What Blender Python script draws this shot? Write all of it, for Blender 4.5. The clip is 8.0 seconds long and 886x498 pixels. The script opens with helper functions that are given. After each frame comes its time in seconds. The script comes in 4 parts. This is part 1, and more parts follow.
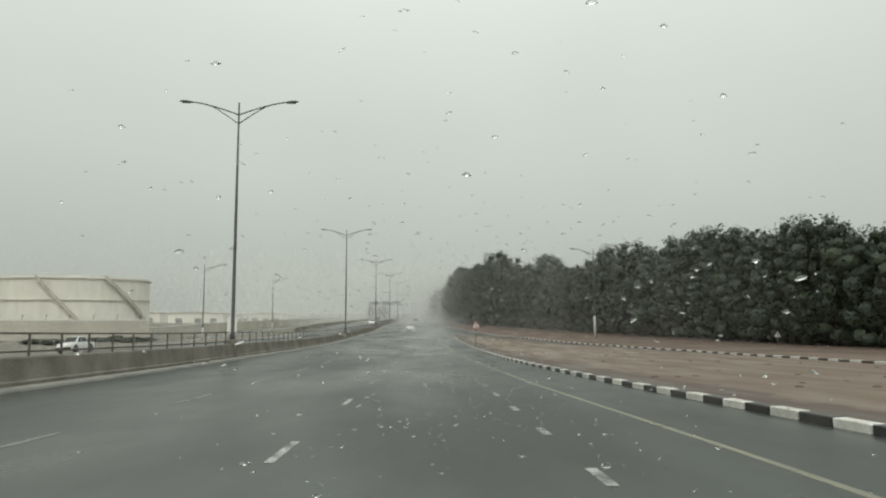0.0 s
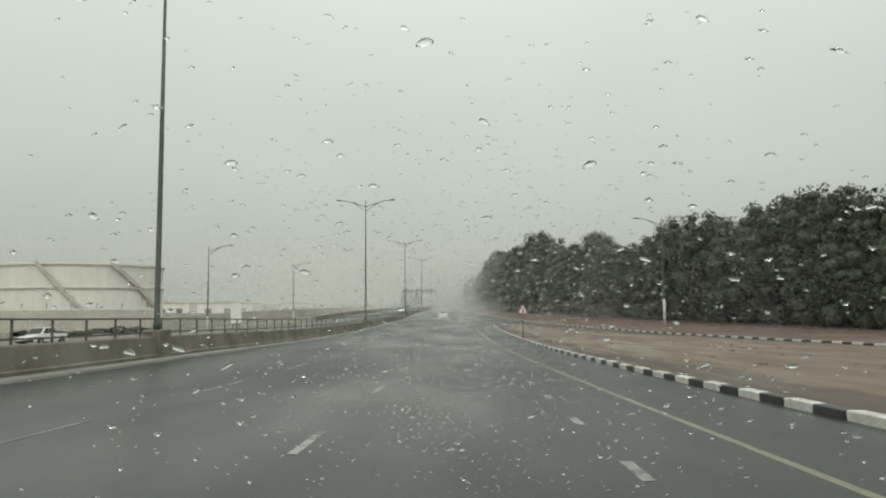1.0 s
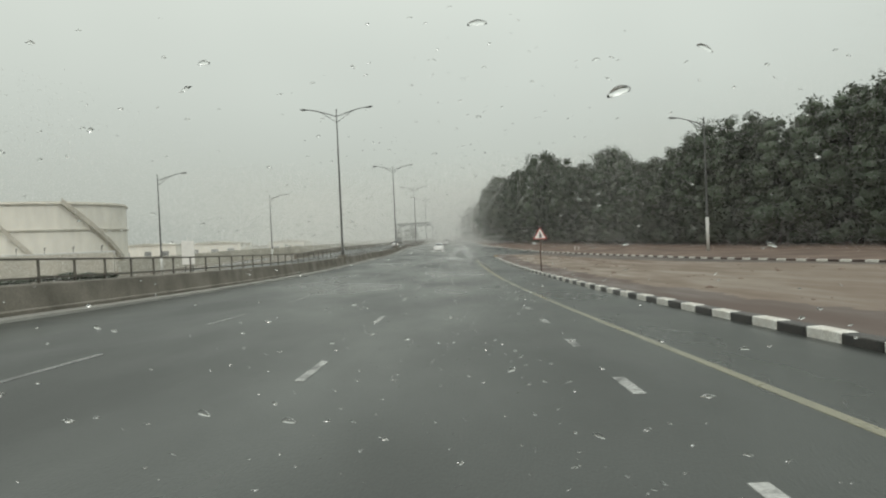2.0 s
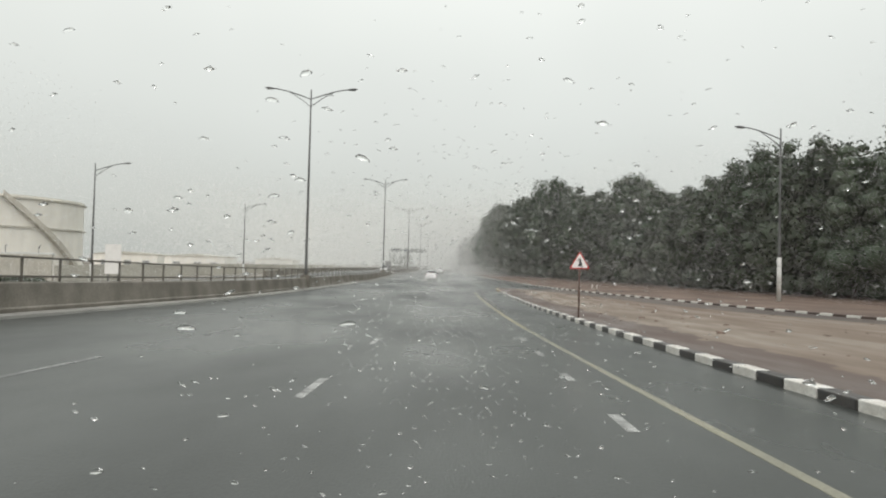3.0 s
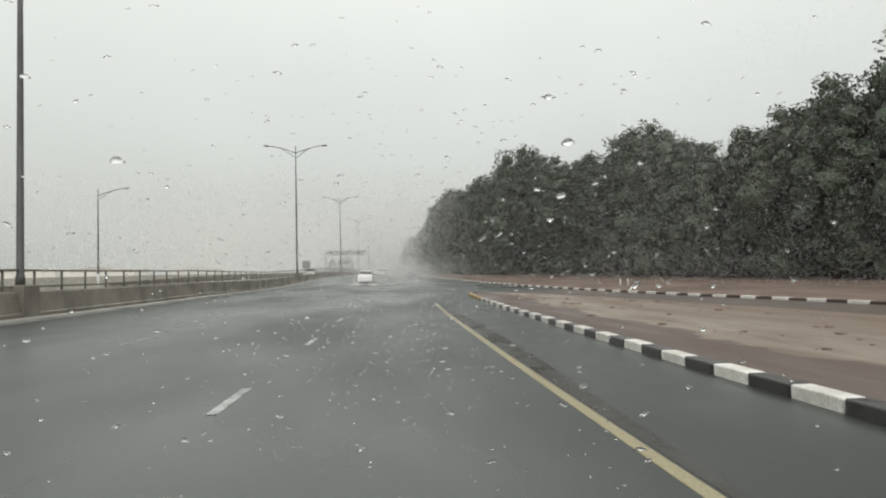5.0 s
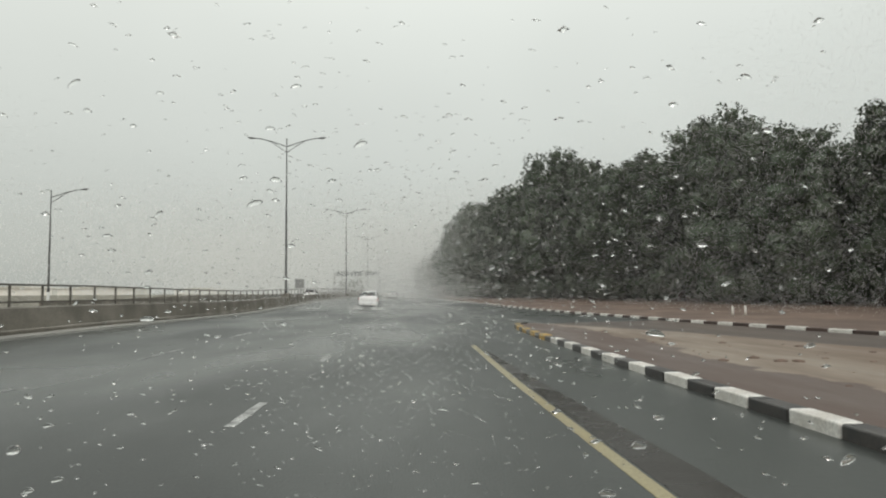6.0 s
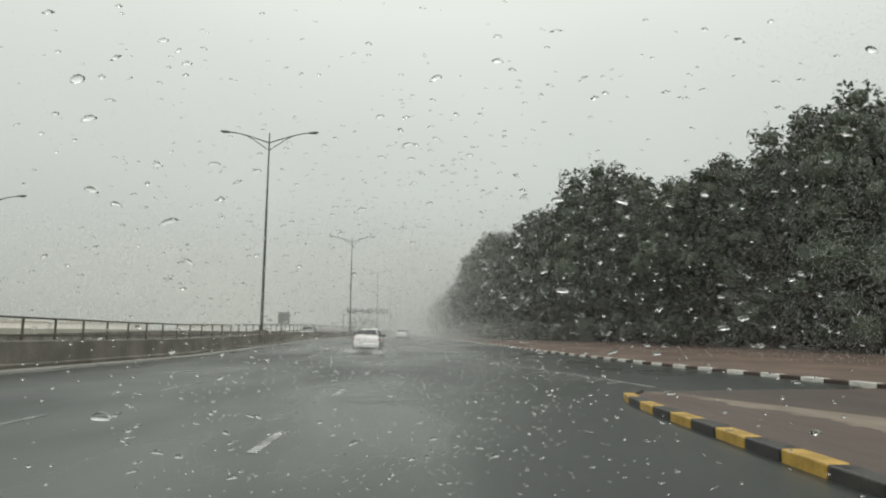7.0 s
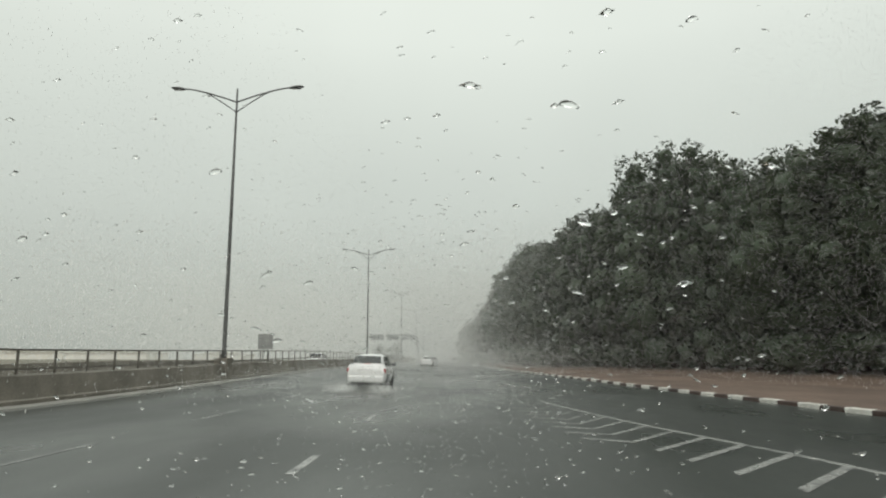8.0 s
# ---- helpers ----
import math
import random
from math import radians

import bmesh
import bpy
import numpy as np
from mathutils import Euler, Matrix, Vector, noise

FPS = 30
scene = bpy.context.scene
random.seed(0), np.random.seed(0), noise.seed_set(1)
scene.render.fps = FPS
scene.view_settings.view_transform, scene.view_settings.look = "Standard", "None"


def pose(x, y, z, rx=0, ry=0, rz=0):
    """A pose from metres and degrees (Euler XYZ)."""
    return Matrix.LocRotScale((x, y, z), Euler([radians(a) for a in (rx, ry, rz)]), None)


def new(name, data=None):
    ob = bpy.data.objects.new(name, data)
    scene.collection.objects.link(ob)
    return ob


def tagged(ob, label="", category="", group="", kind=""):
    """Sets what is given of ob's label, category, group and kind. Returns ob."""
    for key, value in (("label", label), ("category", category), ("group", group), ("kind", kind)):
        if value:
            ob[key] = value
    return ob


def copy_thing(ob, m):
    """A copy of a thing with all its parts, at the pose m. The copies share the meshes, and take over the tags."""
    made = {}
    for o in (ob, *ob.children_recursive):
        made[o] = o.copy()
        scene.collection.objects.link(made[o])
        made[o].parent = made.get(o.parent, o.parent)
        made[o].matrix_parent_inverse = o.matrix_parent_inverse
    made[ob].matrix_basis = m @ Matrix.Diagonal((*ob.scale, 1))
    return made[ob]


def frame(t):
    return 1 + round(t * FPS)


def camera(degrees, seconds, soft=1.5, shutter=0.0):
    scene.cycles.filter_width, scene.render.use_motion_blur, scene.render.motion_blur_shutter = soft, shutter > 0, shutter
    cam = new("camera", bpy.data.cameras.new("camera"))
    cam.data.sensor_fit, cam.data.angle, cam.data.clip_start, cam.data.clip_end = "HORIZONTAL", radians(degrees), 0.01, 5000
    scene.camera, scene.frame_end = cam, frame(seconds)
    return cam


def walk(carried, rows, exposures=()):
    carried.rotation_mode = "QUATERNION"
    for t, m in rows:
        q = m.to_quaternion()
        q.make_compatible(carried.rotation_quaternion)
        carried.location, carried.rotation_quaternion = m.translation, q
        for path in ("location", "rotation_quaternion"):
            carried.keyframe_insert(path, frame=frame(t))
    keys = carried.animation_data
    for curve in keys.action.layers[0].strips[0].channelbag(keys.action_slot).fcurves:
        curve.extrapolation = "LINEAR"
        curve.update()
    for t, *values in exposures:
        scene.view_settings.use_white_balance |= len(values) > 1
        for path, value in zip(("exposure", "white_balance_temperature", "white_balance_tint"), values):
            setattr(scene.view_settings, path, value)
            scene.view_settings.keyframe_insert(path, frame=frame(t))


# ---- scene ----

# ---------------------------------------------------------------- camera
cam = camera(67.88, 8.0, soft=2.1)
# seconds, x, y, z, heading to the left, pitch up, roll
PATH = (
    (0.0, 0.025, 0.0, 3.637, -1.346, 5.557, 0.076),
    (0.5, 0.062, 7.203, 3.345, -0.389, 5.119, -0.055),
    (1.0, 0.134, 14.242, 3.060, 1.683, 4.643, 0.516),
    (1.5, 0.162, 21.190, 2.778, 1.931, 0.309, 2.365),
    (1.7, 0.159, 23.937, 2.666, 1.658, -1.097, 2.810),
    (2.8, 0.046, 39.013, 2.155, 1.196, -0.541, -0.655),
    (3.0, 0.010, 41.784, 2.062, 1.138, 1.494, -1.435),
    (3.5, 0.002, 48.805, 1.828, 0.110, 2.379, -1.840),
    (4.0, 0.038, 56.198, 1.661, 0.548, 0.309, 1.144),
    (4.5, 0.139, 63.370, 1.514, -1.047, 0.942, 2.350),
    (4.7, 0.181, 66.177, 1.457, -2.788, 1.591, 1.320),
    (5.8, 0.169, 81.363, 1.237, -4.294, 1.959, 1.098),
    (6.0, 0.160, 84.059, 1.222, -2.590, 3.787, 0.511),
    (6.5, 0.205, 90.664, 1.185, -3.484, 5.546, 0.181),
    (7.0, 0.170, 97.407, 1.146, -1.357, 7.278, -0.447),
    (7.5, 0.210, 104.060, 1.139, 0.010, 6.174, 0.199),
    (7.6, 0.213, 105.400, 1.141, 0.200, 7.620, 0.340),
    (7.7, 0.217, 106.737, 1.144, 0.399, 7.735, 0.474),
    (8.0, 0.227, 110.745, 1.151, 1.120, 9.538, 0.187),
)


def eye_pose(x, y, z, yaw, pitch, roll):
    return pose(x, y, z, 0, 0, yaw) @ pose(0, 0, 0, 90 + pitch) @ pose(0, 0, 0, 0, 0, -roll)


walk(cam, [(r[0], eye_pose(*r[1:])) for r in PATH],
     exposures=((0.0, 0.0, 6500, 10), (1.7, 0.0, 6500, 10), (2.8, 0.32, 6440, 18), (4.7, 0.30, 6440, 18),
                (5.8, 0.13, 6470, 16), (6.5, 0.08, 6470, 15), (7.0, 0.04, 6470, 14), (7.5, 0.0, 6500, 14), (8.0, 0.03, 6470, 12)))

# ---------------------------------------------------------------- world and light
world = bpy.data.worlds.new("rain_sky")
scene.world = world
world.use_nodes = True
wn, wl = world.node_tree.nodes, world.node_tree.links
wn.clear()
w_out = wn.new("ShaderNodeOutputWorld")
w_sum = wn.new("ShaderNodeAddShader")
w_sky = wn.new("ShaderNodeTexSky")
w_sky.sky_type, w_sky.sun_disc = "NISHITA", False
w_sky.sun_elevation, w_sky.sun_rotation = radians(40), radians(200)
w_sky.dust_density = 6.0
w_bg1 = wn.new("ShaderNodeBackground")
w_bg1.inputs[1].default_value = 0.012
w_bg2 = wn.new("ShaderNodeBackground")
w_bg2.inputs[1].default_value = 1.0
w_tc = wn.new("ShaderNodeTexCoord")
w_sep = wn.new("ShaderNodeSeparateXYZ")
w_ramp = wn.new("ShaderNodeValToRGB")
w_ramp.color_ramp.interpolation = "B_SPLINE"
stops = ((0.0, (0.395, 0.43, 0.385)), (0.05, (0.425, 0.46, 0.41)), (0.22, (0.555, 0.60, 0.53)),
         (0.45, (0.66, 0.71, 0.63)), (1.0, (1.08, 1.14, 1.03)))
while len(w_ramp.color_ramp.elements) < len(stops):
    w_ramp.color_ramp.elements.new(0.5)
for e, (pos, col) in zip(w_ramp.color_ramp.elements, stops):
    e.position, e.color = pos, (*col, 1)
w_noise = wn.new("ShaderNodeTexNoise")
w_noise.inputs["Scale"].default_value, w_noise.inputs["Detail"].default_value = 1.6, 3
w_mix = wn.new("ShaderNodeMix")
w_mix.data_type, w_mix.blend_type = "RGBA", "MULTIPLY"
w_nr = wn.new("ShaderNodeMapRange")
for i, v in enumerate((0.3, 0.7, 0.94, 1.05), 1):
    w_nr.inputs[i].default_value = v
wl.new(w_tc.outputs["Generated"], w_sep.inputs[0])
wl.new(w_sep.outputs["Z"], w_ramp.inputs[0])
wl.new(w_tc.outputs["Generated"], w_noise.inputs["Vector"])
wl.new(w_noise.outputs[0], w_nr.inputs[0])
w_mix.inputs[0].default_value = 1.0
wl.new(w_ramp.outputs[0], w_mix.inputs[6])
wl.new(w_nr.outputs[0], w_mix.inputs[7])
wl.new(w_mix.outputs[2], w_bg2.inputs[0])
wl.new(w_sky.outputs[0], w_bg1.inputs[0])
wl.new(w_bg1.outputs[0], w_sum.inputs[0])
wl.new(w_bg2.outputs[0], w_sum.inputs[1])
wl.new(w_sum.outputs[0], w_out.inputs[0])

sun_data = bpy.data.lights.new("sun", "SUN")
sun_data.energy, sun_data.angle, sun_data.color = 0.8, radians(40), (1.0, 0.98, 0.94)
sun = new("sun", sun_data)
sun.rotation_euler = (radians(50), 0, radians(20))

# ---------------------------------------------------------------- materials
def mat(name, col, rough=0.6, metal=0.0, var=0.25, scale=3.0, fine=40.0, bump=0.1, rvar=0.1, col2=None, coat=0.0, stretch=(1, 1, 1), spec=0.5, objvar=0.0, island=0.0):
    m = bpy.data.materials.new(name)
    m.use_nodes = True
    n, l = m.node_tree.nodes, m.node_tree.links
    b = n["Principled BSDF"]
    tc = n.new("ShaderNodeTexCoord")
    mp = n.new("ShaderNodeMapping")
    mp.inputs["Scale"].default_value = stretch
    l.new(tc.outputs["Object"], mp.inputs[0])
    big, small = n.new("ShaderNodeTexNoise"), n.new("ShaderNodeTexNoise")
    big.inputs["Scale"].default_value, big.inputs["Detail"].default_value = scale, 5
    small.inputs["Scale"].default_value, small.inputs["Detail"].default_value = fine, 3
    for q in (big, small):
        l.new(mp.outputs[0], q.inputs["Vector"])
    mx = n.new("ShaderNodeMix")
    mx.data_type = "RGBA"
    c2 = col2 or tuple(c * (1 - var) for c in col)
    mx.inputs[6].default_value, mx.inputs[7].default_value = (*col, 1), (*c2, 1)
    mr = n.new("ShaderNodeMapRange")
    mr.inputs[1].default_value, mr.inputs[2].default_value = 0.35, 0.65
    l.new(big.outputs[0], mr.inputs[0])
    l.new(mr.outputs[0], mx.inputs[0])
    g = n.new("ShaderNodeMix")
    g.data_type, g.blend_type = "RGBA", "MULTIPLY"
    g.inputs[0].default_value = 1.0
    gr = n.new("ShaderNodeMapRange")
    for i, v in enumerate((0.3, 0.7, 1 - var * 0.6, 1 + var * 0.3), 1):
        gr.inputs[i].default_value = v
    l.new(small.outputs[0], gr.inputs[0])
    l.new(mx.outputs[2], g.inputs[6])
    l.new(gr.outputs[0], g.inputs[7])
    last = g.outputs[2]
    if objvar or island:
        if objvar:
            src_node = n.new("ShaderNodeObjectInfo")
        else:
            src_node = n.new("ShaderNodeNewGeometry")
        amount = objvar or island
        o = n.new("ShaderNodeMix")
        o.data_type, o.blend_type = "RGBA", "MULTIPLY"
        o.inputs[0].default_value = 1.0
        orr = n.new("ShaderNodeMapRange")
        orr.inputs[3].default_value, orr.inputs[4].default_value = 1 - amount, 1 + amount
        l.new(src_node.outputs["Random" if objvar else "Random Per Island"], orr.inputs[0])
        l.new(last, o.inputs[6])
        l.new(orr.outputs[0], o.inputs[7])
        last = o.outputs[2]
    l.new(last, b.inputs["Base Color"])
    rr = n.new("ShaderNodeMapRange")
    for i, v in enumerate((0.35, 0.65, max(0.02, rough - rvar), min(1, rough + rvar)), 1):
        rr.inputs[i].default_value = v
    l.new(big.outputs[0], rr.inputs[0])
    l.new(rr.outputs[0], b.inputs["Roughness"])
    b.inputs["Metallic"].default_value = metal
    b.inputs["Specular IOR Level"].default_value = spec
    b.inputs["Coat Weight"].default_value = coat
    if bump:
        bp = n.new("ShaderNodeBump")
        bp.inputs["Strength"].default_value, bp.inputs["Distance"].default_value = bump, 0.02
        l.new(small.outputs[0], bp.inputs["Height"])
        l.new(bp.outputs[0], b.inputs["Normal"])
    return m


def emissive(name, col, strength):
    m = bpy.data.materials.new(name)
    m.use_nodes = True
    b = m.node_tree.nodes["Principled BSDF"]
    b.inputs["Base Color"].default_value = (*col, 1)
    b.inputs["Emission Color"].default_value = (*col, 1)
    b.inputs["Emission Strength"].default_value = strength
    b.inputs["Roughness"].default_value = 0.25
    return m


ASPHALT = mat("wet_asphalt", (0.047, 0.054, 0.049), rough=0.34, var=0.35, scale=0.22, fine=55, bump=0.15, rvar=0.11, stretch=(1, 0.35, 1), spec=0.4)
ASPHALT_MUD = mat("muddy_wet_asphalt", (0.118, 0.092, 0.074), rough=0.5, var=0.3, scale=0.25, fine=40, bump=0.2, rvar=0.14, col2=(0.078, 0.066, 0.058), stretch=(1, 0.3, 1), spec=0.3)
SAND = mat("wet_sand", (0.262, 0.218, 0.170), rough=0.65, var=0.3, scale=0.9, fine=6, bump=0.7, rvar=0.2, col2=(0.172, 0.136, 0.104), stretch=(1, 0.2, 1))
TAR = mat("tar_seam", (0.026, 0.022, 0.018), rough=0.27, var=0.4, scale=1.2, fine=30, bump=0.12, spec=0.2, col2=(0.034, 0.031, 0.027))
ISLAND = SAND  # sand that turns to mud where the mask says so
_n, _l = ISLAND.node_tree.nodes, ISLAND.node_tree.links
_at, _nz, _ad, _mr, _mx = (_n.new("ShaderNode" + q) for q in ("Attribute", "TexNoise", "Math", "MapRange", "Mix"))
_tc = _n.new("ShaderNodeTexCoord")
_at.attribute_name = "mud"
_nz.inputs["Scale"].default_value, _nz.inputs["Detail"].default_value = 1.3, 6
_l.new(_tc.outputs["Object"], _nz.inputs["Vector"])
_ad.operation = "ADD"
_l.new(_at.outputs["Fac"], _ad.inputs[0])
_l.new(_nz.outputs[0], _ad.inputs[1])
for _i, _v in enumerate((0.95, 1.05, 0.0, 1.0), 1):
    _mr.inputs[_i].default_value = _v
_l.new(_ad.outputs[0], _mr.inputs[0])
_mx.data_type = "RGBA"
_b = _n["Principled BSDF"]
_da, _dm = _n.new("ShaderNodeAttribute"), _n.new("ShaderNodeMix")
_da.attribute_name, _dm.data_type = "damp", "RGBA"
_l.new(_da.outputs["Fac"], _dm.inputs[0])
_l.new(_b.inputs["Base Color"].links[0].from_socket, _dm.inputs[6])
_dm.inputs[7].default_value = (0.150, 0.106, 0.076, 1)
_l.new(_dm.outputs[2], _mx.inputs[6])
_mx.inputs[7].default_value = (0.100, 0.073, 0.060, 1)
_l.new(_mr.outputs[0], _mx.inputs[0])
_l.new(_mx.outputs[2], _b.inputs["Base Color"])
RED_SOIL = mat("red_soil", (0.172, 0.118, 0.088), rough=0.7, var=0.35, scale=0.35, fine=6, bump=0.5, col2=(0.112, 0.078, 0.060), stretch=(1, 0.5, 1))
DESERT = mat("desert_ground", (0.215, 0.20, 0.168), rough=0.8, var=0.3, scale=0.05, fine=1.2, bump=0.3, col2=(0.14, 0.125, 0.10))
CONCRETE = mat("wet_concrete", (0.215, 0.198, 0.165), rough=0.55, var=0.35, scale=0.8, fine=18, bump=0.2, col2=(0.13, 0.12, 0.098))
PALE_CONCRETE = mat("pale_concrete", (0.36, 0.36, 0.33), rough=0.45, var=0.3, scale=0.7, fine=20, bump=0.15)
KERB_WHITE = mat("kerb_white_paint", (0.82, 0.82, 0.78), rough=0.45, var=0.4, scale=2.5, fine=25, bump=0.15, col2=(0.60, 0.58, 0.53), objvar=0.1)
KERB_BLACK = mat("kerb_black_paint", (0.035, 0.035, 0.035), rough=0.4, var=0.5, scale=3, fine=25, bump=0.15, col2=(0.07, 0.065, 0.06), objvar=0.25)
KERB_BROWN = mat("kerb_brown", (0.085, 0.055, 0.045), rough=0.5, var=0.4, scale=3, fine=25, bump=0.15, objvar=0.25)
KERB_YELLOW = mat("kerb_yellow_paint", (0.66, 0.42, 0.09), rough=0.45, var=0.35, scale=3, fine=25, bump=0.15, objvar=0.12)
LINE_WHITE = mat("line_white_paint", (0.46, 0.47, 0.45), rough=0.33, var=0.55, scale=3.5, fine=30, bump=0.1, rvar=0.15, col2=(0.13, 0.135, 0.13))
LINE_YELLOW = mat("line_yellow_paint", (0.32, 0.27, 0.135), rough=0.35, var=0.45, scale=0.5, fine=30, bump=0.1, col2=(0.30, 0.27, 0.16))
LINE_DIM = mat("line_drowned_paint", (0.17, 0.175, 0.17), rough=0.3, var=0.6, scale=1.6, fine=20, bump=0.1)
LINE_PALE = mat("line_pale_paint", (0.27, 0.26, 0.18), rough=0.35, var=0.5, scale=0.5, fine=30, bump=0.1, col2=(0.19, 0.19, 0.15))
STEEL_DARK = mat("dark_painted_steel", (0.09, 0.093, 0.089), rough=0.45, var=0.25, scale=1.5, fine=15, bump=0.03)
STEEL_PALE = mat("pale_painted_steel", (0.62, 0.63, 0.60), rough=0.45, var=0.2, scale=1.5, fine=15, bump=0.03)
FENCE_STEEL = mat("weathered_fence_steel", (0.135, 0.125, 0.105), rough=0.5, var=0.3, scale=4, fine=25, bump=0.05)
GALV = mat("galvanised_steel", (0.30, 0.31, 0.31), rough=0.45, metal=0.7, var=0.2, scale=3, fine=20, bump=0.03)
SHEET = mat("weathered_sheet_metal", (0.36, 0.37, 0.36), rough=0.5, metal=0.2, var=0.2, scale=3, fine=20, bump=0.02)
RUST = mat("rust_stained_steel", (0.15, 0.095, 0.075), rough=0.6, var=0.35, scale=3, fine=25, bump=0.1)
LENS = mat("lamp_lens", (0.30, 0.31, 0.30), rough=0.2, var=0.1, bump=0)
SIGN_RED = mat("sign_red", (0.55, 0.05, 0.04), rough=0.35, var=0.15, bump=0)
SIGN_WHITE = mat("sign_white", (0.78, 0.78, 0.75), rough=0.35, var=0.1, bump=0)
SIGN_BLACK = mat("sign_black", (0.02, 0.02, 0.02), rough=0.4, var=0.1, bump=0)
SIGN_BLUE = mat("gantry_sign_face", (0.14, 0.16, 0.16), rough=0.5, var=0.15, bump=0)
BARK = mat("wet_bark", (0.07, 0.055, 0.042), rough=0.75, var=0.4, scale=3, fine=14, bump=0.5, stretch=(1, 1, 0.3))
LEAF = mat("dark_foliage", (0.106, 0.138, 0.092), rough=0.55, var=0.3, scale=0.28, fine=1.6, bump=0, col2=(0.060, 0.088, 0.058), island=0.10, spec=0.45, coat=0.08)
_n, _l = LEAF.node_tree.nodes, LEAF.node_tree.links
_t, _m = _n.new("ShaderNodeBsdfTranslucent"), _n.new("ShaderNodeMixShader")
_t.inputs[0].default_value, _m.inputs[0].default_value = (0.10, 0.13, 0.06, 1), 0.3
_l.new(_n["Principled BSDF"].outputs[0], _m.inputs[1])
_l.new(_t.outputs[0], _m.inputs[2])
_l.new(_m.outputs[0], _n["Material Output"].inputs[0])
TANK_WHITE = mat("tank_white_paint", (0.88, 0.86, 0.78), rough=0.45, var=0.14, scale=0.06, fine=0.8, bump=0.02, stretch=(1, 1, 0.3))
TANK_SEAM = mat("tank_stained_band", (0.56, 0.53, 0.45), rough=0.5, var=0.25, scale=0.3, fine=2, bump=0)
BEIGE_WALL = mat("beige_yard_wall", (0.52, 0.50, 0.43), rough=0.7, var=0.2, scale=0.1, fine=2, bump=0.1)
CAR_WHITE = mat("white_car_paint", (0.78, 0.79, 0.78), rough=0.22, var=0.06, scale=2, fine=8, bump=0, coat=0.6, rvar=0.06)
CAR_SILVER = mat("silver_car_paint", (0.42, 0.43, 0.44), rough=0.25, metal=0.4, var=0.06, scale=2, fine=8, bump=0, coat=0.6)
CAR_GLASS = mat("tinted_car_glass", (0.018, 0.021, 0.021), rough=0.06, var=0.1, bump=0, rvar=0.02)
RUBBER = mat("black_rubber", (0.018, 0.018, 0.018), rough=0.6, var=0.2, scale=8, bump=0.1)
RIM = mat("alloy_rim", (0.42, 0.43, 0.44), rough=0.3, metal=0.8, var=0.1, bump=0)
TRIM_BLACK = mat("black_plastic", (0.022, 0.022, 0.022), rough=0.5, var=0.2, bump=0.05)
TAIL_RED = emissive("lit_tail_lamp", (0.36, 0.03, 0.025), 0.05)
TAIL_DULL = mat("tail_lamp_red", (0.35, 0.03, 0.025), rough=0.15, var=0.1, bump=0)
HEAD_LIT = emissive("lit_headlamp", (1.0, 0.96, 0.86), 3.0)
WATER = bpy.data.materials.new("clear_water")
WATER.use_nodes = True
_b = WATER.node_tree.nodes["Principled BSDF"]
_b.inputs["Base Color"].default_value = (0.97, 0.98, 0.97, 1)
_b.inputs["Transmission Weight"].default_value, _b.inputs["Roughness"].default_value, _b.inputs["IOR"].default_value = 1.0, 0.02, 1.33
PALE_SLIVER = mat("pale_sliver", (0.80, 0.82, 0.80), rough=0.5, var=0.02, bump=0)


# ---------------------------------------------------------------- the lie of the land
PROF_Y = (-130, -30, 0, 25, 50, 75, 100, 130, 165, 400)
PROF_Z = (7.4, 3.39, 2.17, 1.16, 0.32, -0.19, -0.34, -0.28, 0.0, 0.0)


def road_z(y):
    return float(np.mean([np.interp(y + d, PROF_Y, PROF_Z) for d in (-9, -6, -3, 0, 3, 6, 9)]))


def bend(y):
    """The road bends gently to the left far ahead."""
    return 0.0 if y < 300 else -((y - 300) ** 2) / 6000.0 if y < 700 else -26.67 - 0.1333 * (y - 700)


def cross_fall(y):
    """The carriageway rises towards the median, less so in two places."""
    return float(np.interp(y, (15, 30, 42, 108, 118, 128, 142, 165), (0.018, 0.027, 0.039, 0.039, 0.03, 0.024, 0.03, 0.039)))


def gz(x, y):
    """Height of the ground."""
    if x < 0:
        side = cross_fall(y) * min(-x, 11) - 0.07 * max(0, min(-x - 26, 20))
    else:
        side = 0.018 * min(x, 24)
    return road_z(y) + side


def along(ys, xs):
    return lambda y: float(np.interp(y, ys, xs))


kerb_x = along((-30, -5, 8, 20, 35, 50, 65, 80, 95, 104, 109, 111.6, 112.4), (8.3, 7.18, 6.45, 5.78, 5.21, 4.87, 4.63, 4.35, 4.15, 4.12, 4.15, 4.3, 4.9))
kerb2_x = along((-30, 0, 35, 50, 65, 80, 95, 110, 125, 140, 170, 200, 250), (17.5, 18.3, 19.8, 19.8, 18.4, 16.6, 14.4, 11.7, 9.6, 8.0, 5.2, 4.9, 4.9))
yellow_x = along((-30, 8, 20, 35, 50, 65, 80, 95, 112), (4.6, 3.95, 3.5, 3.09, 2.68, 2.3, 2.05, 1.85, 1.85))
island_r = along((-30, 40, 60, 80, 95, 104, 109, 112.2), (17.4, 18.6, 16.4, 12.6, 10.6, 8.6, 6.7, 5.35))
tree_x = along((-30, 53, 91, 107, 124, 146, 160, 184, 205, 267, 600), (33, 34, 33.5, 28.5, 24.5, 20, 16.5, 12.2, 8.2, 7.6, 7.6))
border_x = along((-30, 10, 40, 50, 62, 73, 80, 90, 97, 105, 110, 112.2), (9.2, 7.8, 7.2, 6.7, 6.6, 6.5, 6.2, 6.0, 6.0, 6.4, 5.8, 5.32))
